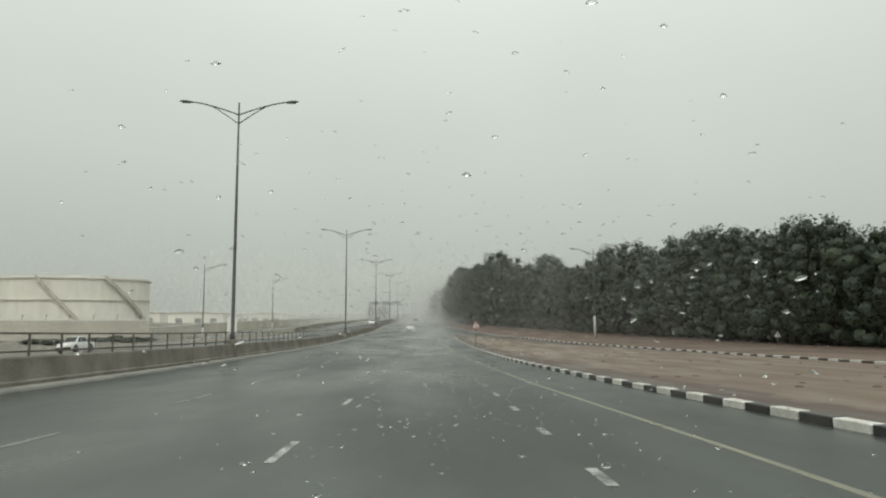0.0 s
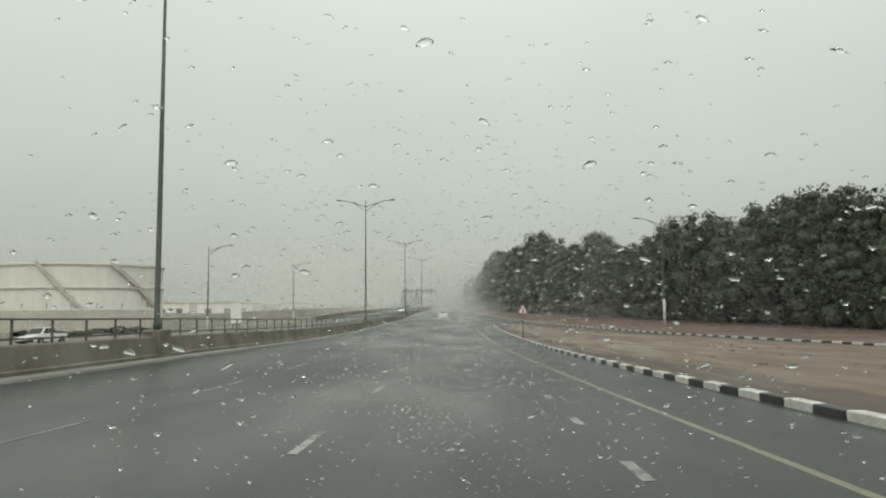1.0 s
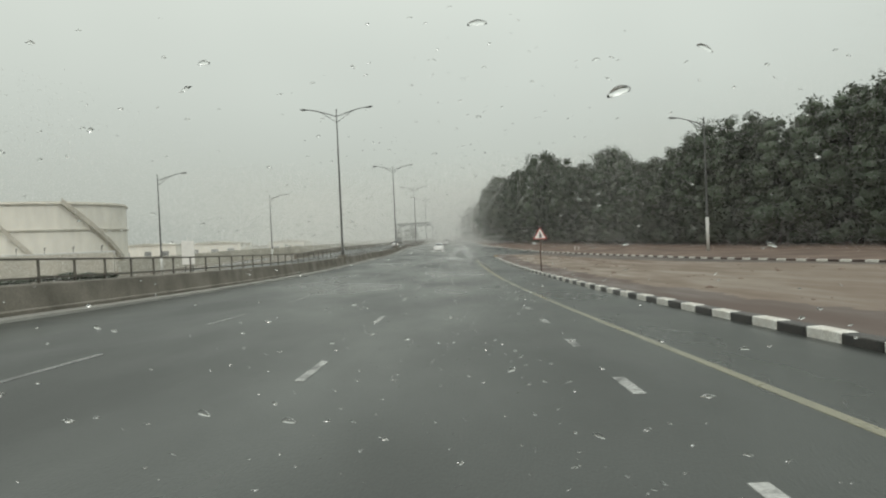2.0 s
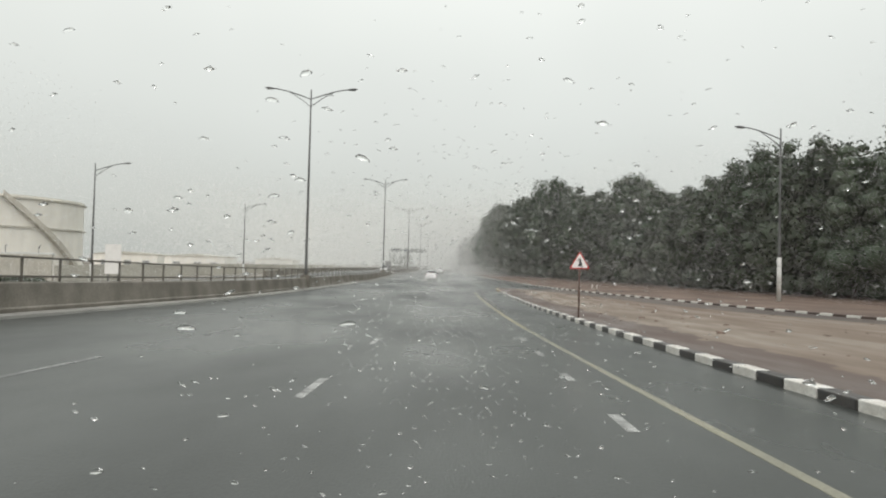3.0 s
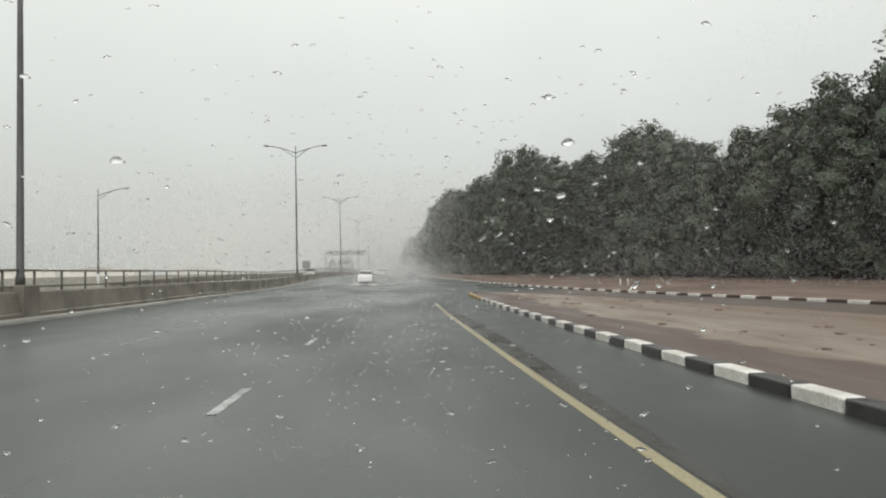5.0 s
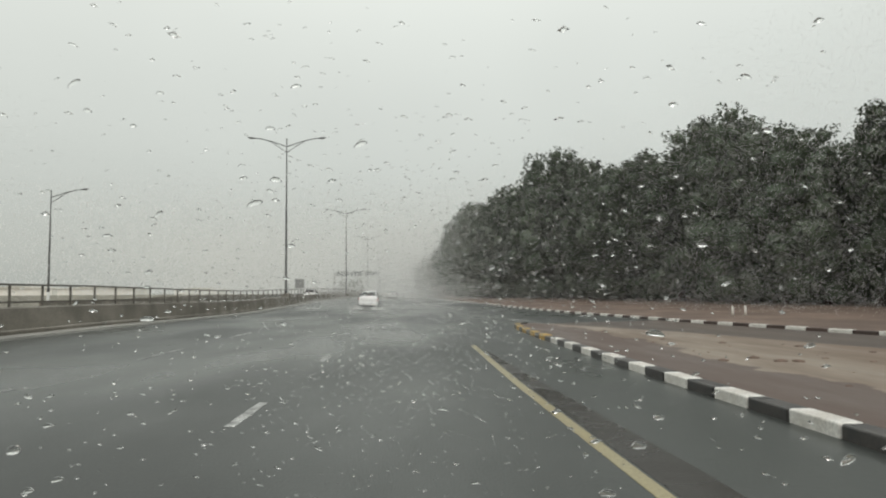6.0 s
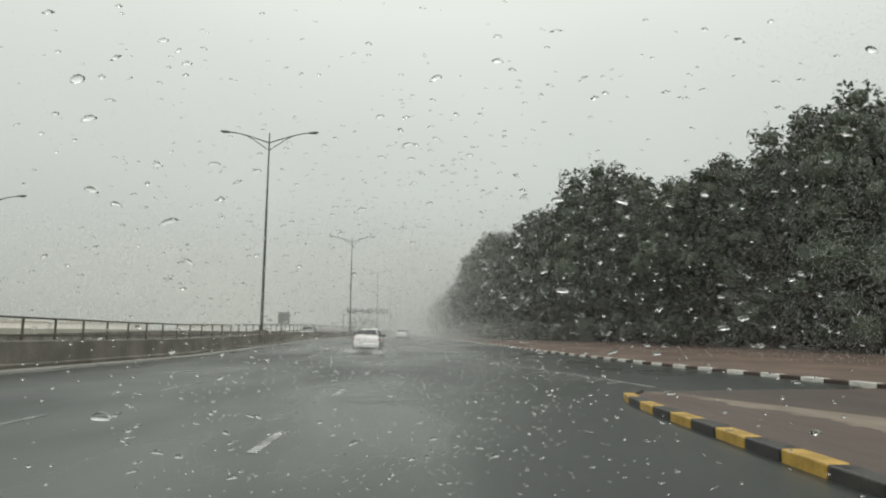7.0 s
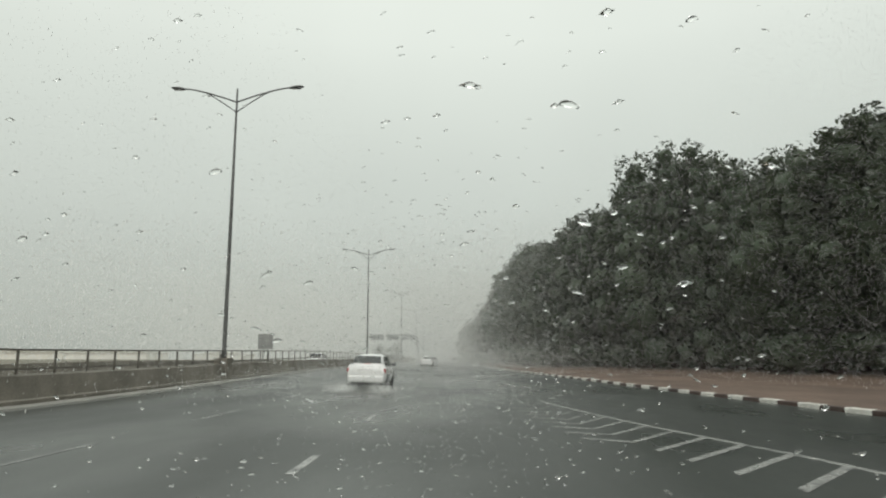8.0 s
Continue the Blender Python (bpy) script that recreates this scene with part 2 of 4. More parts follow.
WALL_X = -10.85


# ---------------------------------------------------------------- building helpers
def thing(name, label, category, m=None, group="", kind=""):
    ob = new(name)
    ob.empty_display_size = 0.3
    if m is not None:
        ob.matrix_basis = m
    return tagged(ob, label, category, group, kind)


def mesh_of(name, verts, faces, material, smooth=False):
    me = bpy.data.meshes.new(name)
    me.from_pydata(verts, [], faces)
    me.materials.append(material)
    if smooth:
        me.shade_smooth()
    me.update()
    return me


def part(name, bm, material, parent, label="", m=None, smooth=False):
    if isinstance(bm, bpy.types.Mesh):
        me = bm
    else:
        me = bpy.data.meshes.new(name)
        bmesh.ops.recalc_face_normals(bm, faces=bm.faces[:])
        bm.to_mesh(me)
        bm.free()
        me.materials.append(material)
        if smooth:
            me.shade_smooth()
    ob = new(name, me)
    ob.parent = parent
    if m is not None:
        ob.matrix_basis = m
    return tagged(ob, label)


def structure(name, me, label, category):
    return tagged(new(name, me), label, category, kind="structure")


def box(bm, x0, x1, y0, y1, z0, z1, bevel=0.0, m=None):
    r = bmesh.ops.create_cube(bm, size=1.0)
    vs = r["verts"]
    bmesh.ops.scale(bm, vec=(x1 - x0, y1 - y0, z1 - z0), verts=vs)
    bmesh.ops.translate(bm, vec=((x0 + x1) / 2, (y0 + y1) / 2, (z0 + z1) / 2), verts=vs)
    if m is not None:
        bmesh.ops.transform(bm, matrix=m, verts=vs)
    if bevel:
        es = list({e for v in vs for e in v.link_edges})
        bmesh.ops.bevel(bm, geom=es, offset=bevel, segments=2, affect="EDGES", profile=0.5)
    return bm


def boxed(*a, **k):
    return box(bmesh.new(), *a, **k)


def tube(points, radii, sides=8, caps=True):
    """A tapered round bar along points."""
    bm = bmesh.new()
    rings = []
    for i, pnt in enumerate(points):
        pnt = Vector(pnt)
        a = Vector(points[max(i - 1, 0)])
        b = Vector(points[min(i + 1, len(points) - 1)])
        q = (b - a).to_track_quat("Z", "Y")
        r = radii[i] if isinstance(radii, (list, tuple)) else radii
        rings.append([bm.verts.new(pnt + q @ Vector((math.cos(t) * r, math.sin(t) * r, 0))) for t in (2 * math.pi * k / sides for k in range(sides))])
    for r0, r1 in zip(rings, rings[1:]):
        for k in range(sides):
            bm.faces.new((r0[k], r0[(k + 1) % sides], r1[(k + 1) % sides], r1[k]))
    if caps:
        bm.faces.new(rings[0][::-1])
        bm.faces.new(rings[-1])
    return bm


def steps(y0, y1, step):
    n = max(1, int(round((y1 - y0) / step)))
    return [y0 + (y1 - y0) * i / n for i in range(n + 1)]


def strip(name, left, right, y0, y1, lift, material, label, category, step=4.0, cells=4):
    """A surface that lies on the land between two lines, lifted a little."""
    ys = steps(y0, y1, step)
    verts, faces = [], []
    for y in ys:
        a, b = left(y), right(y)
        xs = [a + (b - a) * k / cells for k in range(cells + 1)]
        if cells > 1 and a < -1 and b > 1:
            xs[min(range(1, cells), key=lambda k: abs(xs[k]))] = 0.0
        lifts = [lift] * len(xs)
        if cells == 1:
            xs, lifts = [a - 0.004, a, b, b + 0.004], [-0.012, lift, lift, -0.012]
        verts += [(x + bend(y), y, gz(x, y) + dz) for x, dz in zip(xs, lifts)]
    flat = cells == 1
    cells = 3 if flat else cells
    w = cells + 1
    for i in range(len(ys) - 1):
        for k in range(cells):
            faces.append((i * w + k, i * w + k + 1, (i + 1) * w + k + 1, (i + 1) * w + k))
    return structure(name, mesh_of(name, verts, faces, material, not flat), label, category)


def sweep(name, line, profile, y0, y1, material, step=4.0):
    """A closed profile of (x, z) drawn along a line of the plan."""
    ys = steps(y0, y1, step)
    n = len(profile)
    verts, faces = [], []
    for y in ys:
        x = line(y)
        z = gz(x, y)
        verts += [(x + bend(y) + px, y, z + pz) for px, pz in profile]
    for i in range(len(ys) - 1):
        for k in range(n):
            k2 = (k + 1) % n
            faces.append((i * n + k, i * n + k2, (i + 1) * n + k2, (i + 1) * n + k))
    faces.append(tuple(range(n))[::-1])
    faces.append(tuple((len(ys) - 1) * n + k for k in range(n)))
    me = mesh_of(name, verts, faces, material)
    bm = bmesh.new()
    bm.from_mesh(me)
    bmesh.ops.recalc_face_normals(bm, faces=bm.faces[:])
    bm.to_mesh(me)
    bm.free()
    return me


# ---------------------------------------------------------------- ground and roads
gx = sorted({-2500, -1200, -600, -300, -200, -140, -100, -80, -65, -46, -40, -30, -26, -24, -18, -11, -6, 0, 4, 8, 12, 16, 20, 24, 30, 40, 60, 100, 200, 500, 1200, 2500})
gy = sorted({-800, -400, -200, -130, *range(-100, 261, 8), *range(270, 700, 20), 800, 1000, 1500, 2500, 4500})
verts = [(x, y, gz(x, y) - 0.03) for y in gy for x in gx]
w = len(gx)
faces = [(j * w + i, j * w + i + 1, (j + 1) * w + i + 1, (j + 1) * w + i) for j in range(len(gy) - 1) for i in range(w - 1)]
structure("ground", mesh_of("ground", verts, faces, DESERT, True), "damp grey-brown desert ground under heavy rain", "ground")


def main_right(y):
    return kerb_x(y) + 0.1 if y < 112 else kerb2_x(y)


strip("road", lambda y: WALL_X, main_right, -90, 900, 0.0, ASPHALT, "wet dark grey asphalt carriageway shining with rain", "road", step=3, cells=10)
strip("road_opposite", lambda y: -24.5, lambda y: -12.3, -90, 900, 0.0, ASPHALT, "wet grey asphalt of the opposite carriageway", "road", step=4, cells=4)
strip("road_ramp", lambda y: island_r(y) - 0.2, kerb2_x, -60, 113.5, 0.004, ASPHALT_MUD, "slip road covered with brown muddy rainwater", "road", step=3, cells=6)
strip("verge", lambda y: kerb2_x(y) + 0.25, lambda y: tree_x(y) + 18, -60, 600, 0.075, RED_SOIL, "reddish brown soil verge under the trees", "ground", step=4, cells=5)
def sand_edge(y):
    return min(border_x(y) + 0.16 * math.sin(0.83 * y) + 0.11 * math.sin(2.1 * y + 1) + 0.06 * math.sin(4.7 * y), island_r(y))


isl = strip("island", lambda y: kerb_x(y) + 0.2, island_r, -30, 112.1, 0.10, ISLAND, "wet sandy traffic island with a dark mud strip behind its kerb", "ground", step=0.5, cells=24)
mask = isl.data.attributes.new("mud", "FLOAT", "POINT")
mask.data.foreach_set("value", [float(np.clip(0.5 - (v.co.x - sand_edge(v.co.y)) / 0.9, 0, 1)) for v in isl.data.vertices])
damp = isl.data.attributes.new("damp", "FLOAT", "POINT")
damp.data.foreach_set("value", [max(float(np.clip((v.co.x - sand_edge(v.co.y) - 0.8) / 3.5, 0, 1) * np.interp(v.co.y, (55, 80), (0.25, 0.85))), float(np.interp(v.co.y, (38, 62), (0.7, 0.1)))) for v in isl.data.vertices])
strip("road_service", lambda y: -45.5, lambda y: -36.4, -90, 420, 0.004, ASPHALT, "wet grey asphalt of the service road before the tank yard", "road", step=4, cells=3)
r = np.random.RandomState(41)
bm = bmesh.new()
for k in range(420):
    y = 8 + 98 * r.rand()
    x0, x1 = sand_edge(y) - 0.3, island_r(y) - 0.3
    x = x0 + (x1 - x0) * r.rand()
    g = 0.02 + 0.10 * r.rand() ** 3
    lump = bmesh.ops.create_icosphere(bm, subdivisions=1, radius=1.0)["verts"]
    for v in lump:
        v.co = Vector((x + v.co.x * g * (1 + 0.5 * r.rand()), y + v.co.y * g * (1 + 0.6 * r.rand()), gz(x, y) + 0.10 + v.co.z * g * 0.55 * (0.6 + 0.6 * r.rand())))
clods = bpy.data.meshes.new("clods")
bm.to_mesh(clods)
bm.free()
clods.materials.append(RED_SOIL)
clods.shade_smooth()
tagged(new("clods", clods), "small brown clods and stones strewn over the wet sand", "stones", kind="stuff")
strip("shoulder_opposite", lambda y: -36.4, lambda y: -24.6, -90, 600, 0.0, DESERT, "sandy shoulder beyond the opposite carriageway", "ground", step=6, cells=4)


def marking(name, line, width, y0, y1, material, label, step=2.0):
    return strip(name, lambda y: line(y) - width / 2, lambda y: line(y) + width / 2, y0, y1, 0.005, material, label, "road marking", step, 1)


marking("trim_edge_line", yellow_x, 0.12, -30, 63, LINE_PALE, "worn pale yellow edge line on wet asphalt")
marking("trim_edge_line", yellow_x, 0.13, 63, 103, LINE_YELLOW, "yellow edge line painted on wet asphalt")
strip("trim_tar_seam", lambda y: yellow_x(y) + 0.10, lambda y: yellow_x(y) + float(np.interp(y, (72, 82, 90, 101), (0.13, 0.5, 0.55, 0.2))), 72, 101, 0.003, TAR, "dark tar seam beside the yellow line", "road marking", 3, 1)
marking("trim_ramp_line", lambda y: island_r(y) + 0.35, 0.13, 62, 106, LINE_PALE, "faint edge line of the slip road", 3)
marking("trim_verge_line", lambda y: kerb2_x(y) - 0.55, 0.14, 158, 330, LINE_WHITE, "white edge line beside the verge kerb", 3)
for k in range(-3, 42):
    y = 8.0 + 6.95 * k
    marking("trim_lane_dash", lambda y: -1.85, 0.12, y, y + 1.65, LINE_WHITE, "worn white lane dash on wet asphalt", 1.65)
    marking("trim_lane_dash", lambda y: -5.50, 0.11, y - 0.4, y + 2.3, LINE_DIM, "flooded and nearly hidden lane dash", 1.6)
for k in range(-4, 17):
    y = 6.64 + 3.49 * k
    marking("trim_ramp_dash", lambda y: 1.86, 0.13, y, y + 0.92, LINE_WHITE, "short worn white dash of the merging lane", 1.3)
# chevrons where the slip road joins
hatch_out = along((113, 116.4, 118.4, 119.5, 120.5, 121.5, 122.5, 123.5, 125.3, 126.6, 132.4), (6.25, 5.82, 5.4, 5.3, 5.1, 4.85, 4.66, 4.45, 4.08, 3.85, 2.98))
hatch_in = along((116.45, 117.4, 118.4, 119.5, 120.5, 121.5, 122.5, 123.6, 125, 126.4, 132), (5.13, 4.9, 4.25, 3.9, 3.65, 3.45, 3.3, 3.22, 3.05, 2.92, 2.5))
hatch_back = along((116.45, 117.4, 118.4, 119.5), (0.73, 0.72, 1.2, 1.5))
marking("trim_hatch_line", hatch_out, 0.11, 114.5, 133, LINE_WHITE, "white line round the painted hatching")


def hatch_bar(ends, label):
    (xa, ya), (xb, yb) = ends
    v = [(xa, ya - 0.1), (xa, ya + 0.12), (xb, yb + 0.12), (xb, yb - 0.1)]
    v = [(a, b, gz(a, b) + 0.006) for a, b in v]
    structure("trim_hatch_bar", mesh_of("trim_hatch_bar", v, [(0, 1, 2, 3)], LINE_WHITE), label, "road marking")


for k in range(15):
    yo = 116.45 + 1.05 * k
    yi, xi = yo - hatch_back(yo), hatch_in(yo)
    hatch_bar(((hatch_out(yo), yo), (xi, yi)), "slanting white hatch bar on wet asphalt")
    if k > 6:
        hatch_bar(((xi - 0.02, yi + 0.02), (xi - 0.75, yi + 0.65)), "faint returning leg of a painted chevron")

# ---------------------------------------------------------------- median wall
wall_me = sweep("wall_median", lambda y: WALL_X, ((0.0, -0.1), (0.0, 0.16), (-0.05, 0.20), (-0.14, 0.78), (-0.17, 0.82), (-0.45, 0.82), (-0.48, 0.78), (-0.57, 0.20), (-0.62, 0.16), (-0.62, -0.1)), -60, 700, CONCRETE, 4)
structure("wall_median", wall_me, "grey wet concrete median wall", "wall")
gut_me = sweep("trim_gutter", lambda y: WALL_X, ((0.56, -0.05), (0.54, 0.05), (0.05, 0.07), (0.004, -0.05)), -60, 500, PALE_CONCRETE, 4)
structure("trim_gutter", gut_me, "pale concrete gutter strip along the median wall", "kerb")

# ---------------------------------------------------------------- fence on the wall
fence = thing("median_fence", "dark steel post and rail fence on the median wall", "fence")
for z in (1.45, 0.95):
    me = sweep("rail", lambda y: WALL_X - 0.32, ((-0.03, z - 0.027), (0.03, z - 0.027), (0.03, z + 0.027), (-0.03, z + 0.027)), -20, 320, FENCE_STEEL, 4)
    part("rail", me, FENCE_STEEL, fence)
post_me = None
for k in range(205):
    y = -19 + 1.65 * k
    x = WALL_X - 0.32
    m = pose(x + bend(y), y, gz(x, y) + 0.81)
    if post_me is None:
        ob = part("post", boxed(-0.028, 0.028, -0.028, 0.028, 0, 0.665, bevel=0.007), FENCE_STEEL, fence, m=m)
        post_me = ob.data
    else:
        part("post", post_me, FENCE_STEEL, fence, m=m)


# ---------------------------------------------------------------- street lamps
def arm_points(sign, reach, z0, z1, bow):
    pts = []
    for i in range(9):
        t = i / 8
        pts.append((sign * reach * t, 0, z0 + (z1 - z0) * (1 - (1 - t) ** bow)))
    return pts


def lamp_head(bm, sign, x, z):
    r = bmesh.ops.create_uvsphere(bm, u_segments=14, v_segments=8, radius=1)
    bmesh.ops.scale(bm, vec=(0.42, 0.17, 0.09), verts=r["verts"])
    for v in r["verts"]:
        if v.co.z < 0:
            v.co.z *= 0.45
    bmesh.ops.rotate(bm, matrix=Matrix.Rotation(-0.10 * sign, 3, "Y"), verts=r["verts"])
    bmesh.ops.translate(bm, vec=(x + sign * 0.36, 0, z), verts=r["verts"])


def street_lamp(m, height, signs, reach, label, group, plinth=0.0, pale=0.0):
    ob = thing("street_lamp", label, "street lamp", m, group)
    if plinth:
        part("plinth", boxed(-0.34, 0.34, -0.45, 0.45, -0.5, plinth, bevel=0.03), CONCRETE, ob, "grey concrete plinth")
    z0 = plinth
    if pale:
        part("pole_foot", tube([(0, 0, z0), (0, 0, z0 + pale)], [0.15, 0.145], 14), STEEL_PALE, ob, "white-painted foot of the pole", smooth=True)
        z0 += pale
    part("pole", tube([(0, 0, z0), (0, 0, z0 + 0.25), (0, 0, z0 + 0.3), (0, 0, height * 0.55), (0, 0, height)], [0.135, 0.13, 0.108, 0.084, 0.046], 14), STEEL_DARK, ob, smooth=True)
    for s in signs:
        arm = part("arm", tube(arm_points(s, reach, height - 0.75, height + 0.02, 1.35), [0.04] * 9, 8), STEEL_DARK, ob, smooth=True)
        part("brace", tube(arm_points(s, reach * 0.62, height - 1.3, height - 0.2, 1.15), [0.03] * 9, 6), STEEL_DARK, ob, smooth=True)
        bm = bmesh.new()
        lamp_head(bm, s, s * reach, height + 0.03)
        head = part("lamp_head", bm, STEEL_DARK, ob, smooth=True)
        part("lens", boxed(s * reach + s * 0.36 - 0.24, s * reach + s * 0.36 + 0.24, -0.1, 0.1, height - 0.035, height - 0.012, bevel=0.006), LENS, head)
    return ob


LAMP_X = -11.17
first = None
for k in range(-1, 7):
    y = 38.36 + 52.43 * k
    m = pose(LAMP_X + bend(y), y, road_z(y) + 0.44)
    if first is None:
        first = street_lamp(m, 14.95, (-1, 1), 2.75, "tall dark double-armed street lamp rising from the median wall", "median street lamps", plinth=1.0)
    else:
        copy_thing(first, m)
first = None
for x, y in ((-35.3, 105), (-34.6, 148.5)):
    m = pose(x, y, gz(x, y))
    if first is None:
        first = street_lamp(m, 11.8, (1,), 2.8, "single-armed street lamp with a white foot beside the far road", "roadside street lamps", pale=2.0)
    else:
        copy_thing(first, m)
street_lamp(pose(22.2, 87.4, gz(22.2, 87.4) + 0.1), 11.9, (-1,), 2.4, "tall street lamp with a white-painted foot on the soil verge", "", pale=3.0)


# ---------------------------------------------------------------- signs
def plate_shape(pts, depth, bevel=0.0):
    """A flat plate in the xz plane from its outline, with thickness."""
    bm = bmesh.new()
    vs = [bm.verts.new((x, 0, z)) for x, z in pts]
    f = bm.faces.new(vs)
    r = bmesh.ops.extrude_face_region(bm, geom=[f])
    bmesh.ops.translate(bm, vec=(0, depth, 0), verts=[v for v in r["geom"] if isinstance(v, bmesh.types.BMVert)])
    if bevel:
        bmesh.ops.bevel(bm, geom=bm.edges[:], offset=bevel, segments=2, affect="EDGES")
    return bm


def triangle(side, z):
    h = side * 0.866
    pts = []
    for cx, cz, a0 in ((side / 2 - 0.06, z + 0.035, -90), (0, z + h - 0.07, 30), (-side / 2 + 0.06, z + 0.035, 150)):
        for k in range(5):
            a = radians(a0 + 30 * k)
            pts.append((cx + 0.035 * math.cos(a), cz + 0.035 * math.sin(a)))
    return pts


def warning_sign(x, y, side, bottom, label, edge):
    ob = thing("warning_sign", label, "road sign", pose(x, y, gz(x, y) + 0.1, 0, 0, 3))
    part("post", tube([(0, 0.04, -0.1), (0, 0.04, bottom + side * 0.75)], 0.038, 10), RUST, ob, "thin rust-stained post", smooth=True)
    p = part("plate", plate_shape(triangle(side, bottom), 0.02), edge, ob, "triangular plate with a red border" if edge is SIGN_RED else "white triangular plate")
    inner = part("face", plate_shape(triangle(side * 0.82, bottom + side * 0.055), 0.006), SIGN_WHITE, p, "white face of the plate", m=pose(0, -0.007, 0))
    c = bottom + side * 0.12
    part("symbol", plate_shape([(-0.10 * side, c), (0.11 * side, c), (0.11 * side, c + 0.12 * side), (0.03 * side, c + 0.38 * side), (-0.04 * side, c + 0.38 * side), (-0.04 * side, c + 0.12 * side)], 0.005), SIGN_BLACK, p, "black pictogram bars", m=pose(0, -0.013, 0))
    return ob


warning_sign(5.02, 68.5, 0.85, 1.95, "red and white triangular warning sign on a thin post", SIGN_RED)
warning_sign(32.6, 61.0, 0.62, 0.75, "small white triangular marker sign at the edge of the trees", SIGN_WHITE)

board = thing("road_sign", "grey back of a square sign on the median wall", "road sign", pose(-11.16, 150.2, gz(-11.16, 150.2)))
part("board", boxed(-0.45, 0.45, 0, 0.03, 1.55, 2.45, bevel=0.008), SHEET, board, "pale grey sheet metal board")
for s in (-0.28, 0.28):
    part("post", tube([(s * 0.5, 0.06, 0.87), (s * 0.5, 0.06, 2.35)], 0.03, 8), GALV, board, smooth=True)
for z in (1.75, 2.2):
    part("crossbar", boxed(-0.42, 0.42, -0.03, -0.002, z - 0.025, z + 0.025), GALV, board)

board = thing("road_sign", "blank white sign board on two posts beside the far road", "road sign", pose(-27.6, 94.3, gz(-27.6, 94.3)))
part("board", boxed(-0.66, 0.66, 0, 0.05, 0.75, 3.15, bevel=0.01), SIGN_WHITE, board, "white sign panel")
for q in (-0.4, 0.4):
    part("post", tube([(q, 0.1, 0), (q, 0.1, 3.0)], 0.06, 10), GALV, board, smooth=True)

for x, y in ((15.0, 114.2), (15.4, 113.8)):
    b = thing("marker_post", "short white plastic marker post in the reddish soil", "marker post", pose(x, y, gz(x, y) + 0.075, 2, -2, 0), "verge marker posts")
    part("shaft", tube([(0, 0, -0.05), (0, 0, 0.42), (0, 0, 0.45)], [0.06, 0.05, 0.03], 10), KERB_WHITE, b, smooth=True)
    part("cap", tube([(0, 0, 0.44), (0, 0, 0.47)], [0.045, 0.02], 10), STEEL_PALE, b, smooth=True)

gantry = thing("sign_gantry", "dark overhead sign gantry across the far carriageway", "sign gantry", pose(-12.3, 330, gz(-12.3, 330)))
part("post", tube([(0, 0, 0), (0, 0, 6.6), (-0.3, 0, 7.5), (-1.2, 0, 8.1), (-2.4, 0, 8.2)], 0.22, 10), STEEL_DARK, gantry, smooth=True)
part("beam", boxed(-17, -2, -0.2, 0.2, 8.0, 8.4, bevel=0.03), STEEL_DARK, gantry)
part("post", tube([(-16.8, 0, 0), (-16.8, 0, 8.2)], 0.22, 10), STEEL_DARK, gantry, smooth=True)
for x0 in (-16, -10.6, -5.6):
    part("sign_panel", boxed(x0, x0 + 4.4, -0.35, -0.25, 7.2, 9.0, bevel=0.03), SIGN_BLUE, gantry, "blue-grey sign panel seen from behind")


# ---------------------------------------------------------------- storage tanks and yard
def storage_tank(x, y, r, h, stairs, label):
    ob = thing("storage_tank", label, "storage tank", pose(x, y, gz(x, y)), "storage tanks")
    bm = tube([(0, 0, 0), (0, 0, h), (0, 0, h + 0.25)], [r, r, r + 0.05], 72, caps=False)
    part("shell", bm, TANK_WHITE, ob, smooth=True)
    part("roof", tube([(0, 0, h - 0.02), (0, 0, h + 1.1)], [r - 0.1, 0.6], 48), TANK_WHITE, ob, "shallow conical white roof", smooth=True)
    for z in (h * 0.62, h - 0.25):
        part("wind_girder", tube([(0, 0, z), (0, 0, z + 0.18)], [r + 0.35, r + 0.35], 72), TANK_SEAM, ob, "stained ring stiffener")
    n = 40
    for turn, arc in stairs:
        bm = bmesh.new()
        prev = None
        for i in range(n + 1):
            a = turn + i / n * arc
            z = h - i / n * h
            ring = [bm.verts.new((math.cos(a) * q, math.sin(a) * q, z + dz)) for q, dz in ((r + 0.02, -0.2), (r + 0.8, -0.2), (r + 0.8, 0.75), (r + 0.72, 0.75), (r + 0.72, -0.1), (r + 0.02, -0.1))]
            if prev:
                for k in range(6):
                    bm.faces.new((prev[k], prev[(k + 1) % 6], ring[(k + 1) % 6], ring[k]))
            prev = ring
        part("staircase", bm, TANK_SEAM, ob, "spiral staircase with solid railing")
    return ob


storage_tank(-77, 146, 15, 12.0, ((-0.75, 0.94), (-1.55, 0.70)), "large white oil storage tank with spiral staircases")
storage_tank(-114, 152, 15.5, 12.0, ((-1.3, 0.8),), "white oil storage tank with weathered paint and a staircase")
storage_tank(-150, 150, 15.5, 12.0, ((-1.3, 0.8),), "far white oil storage tank in the same row")


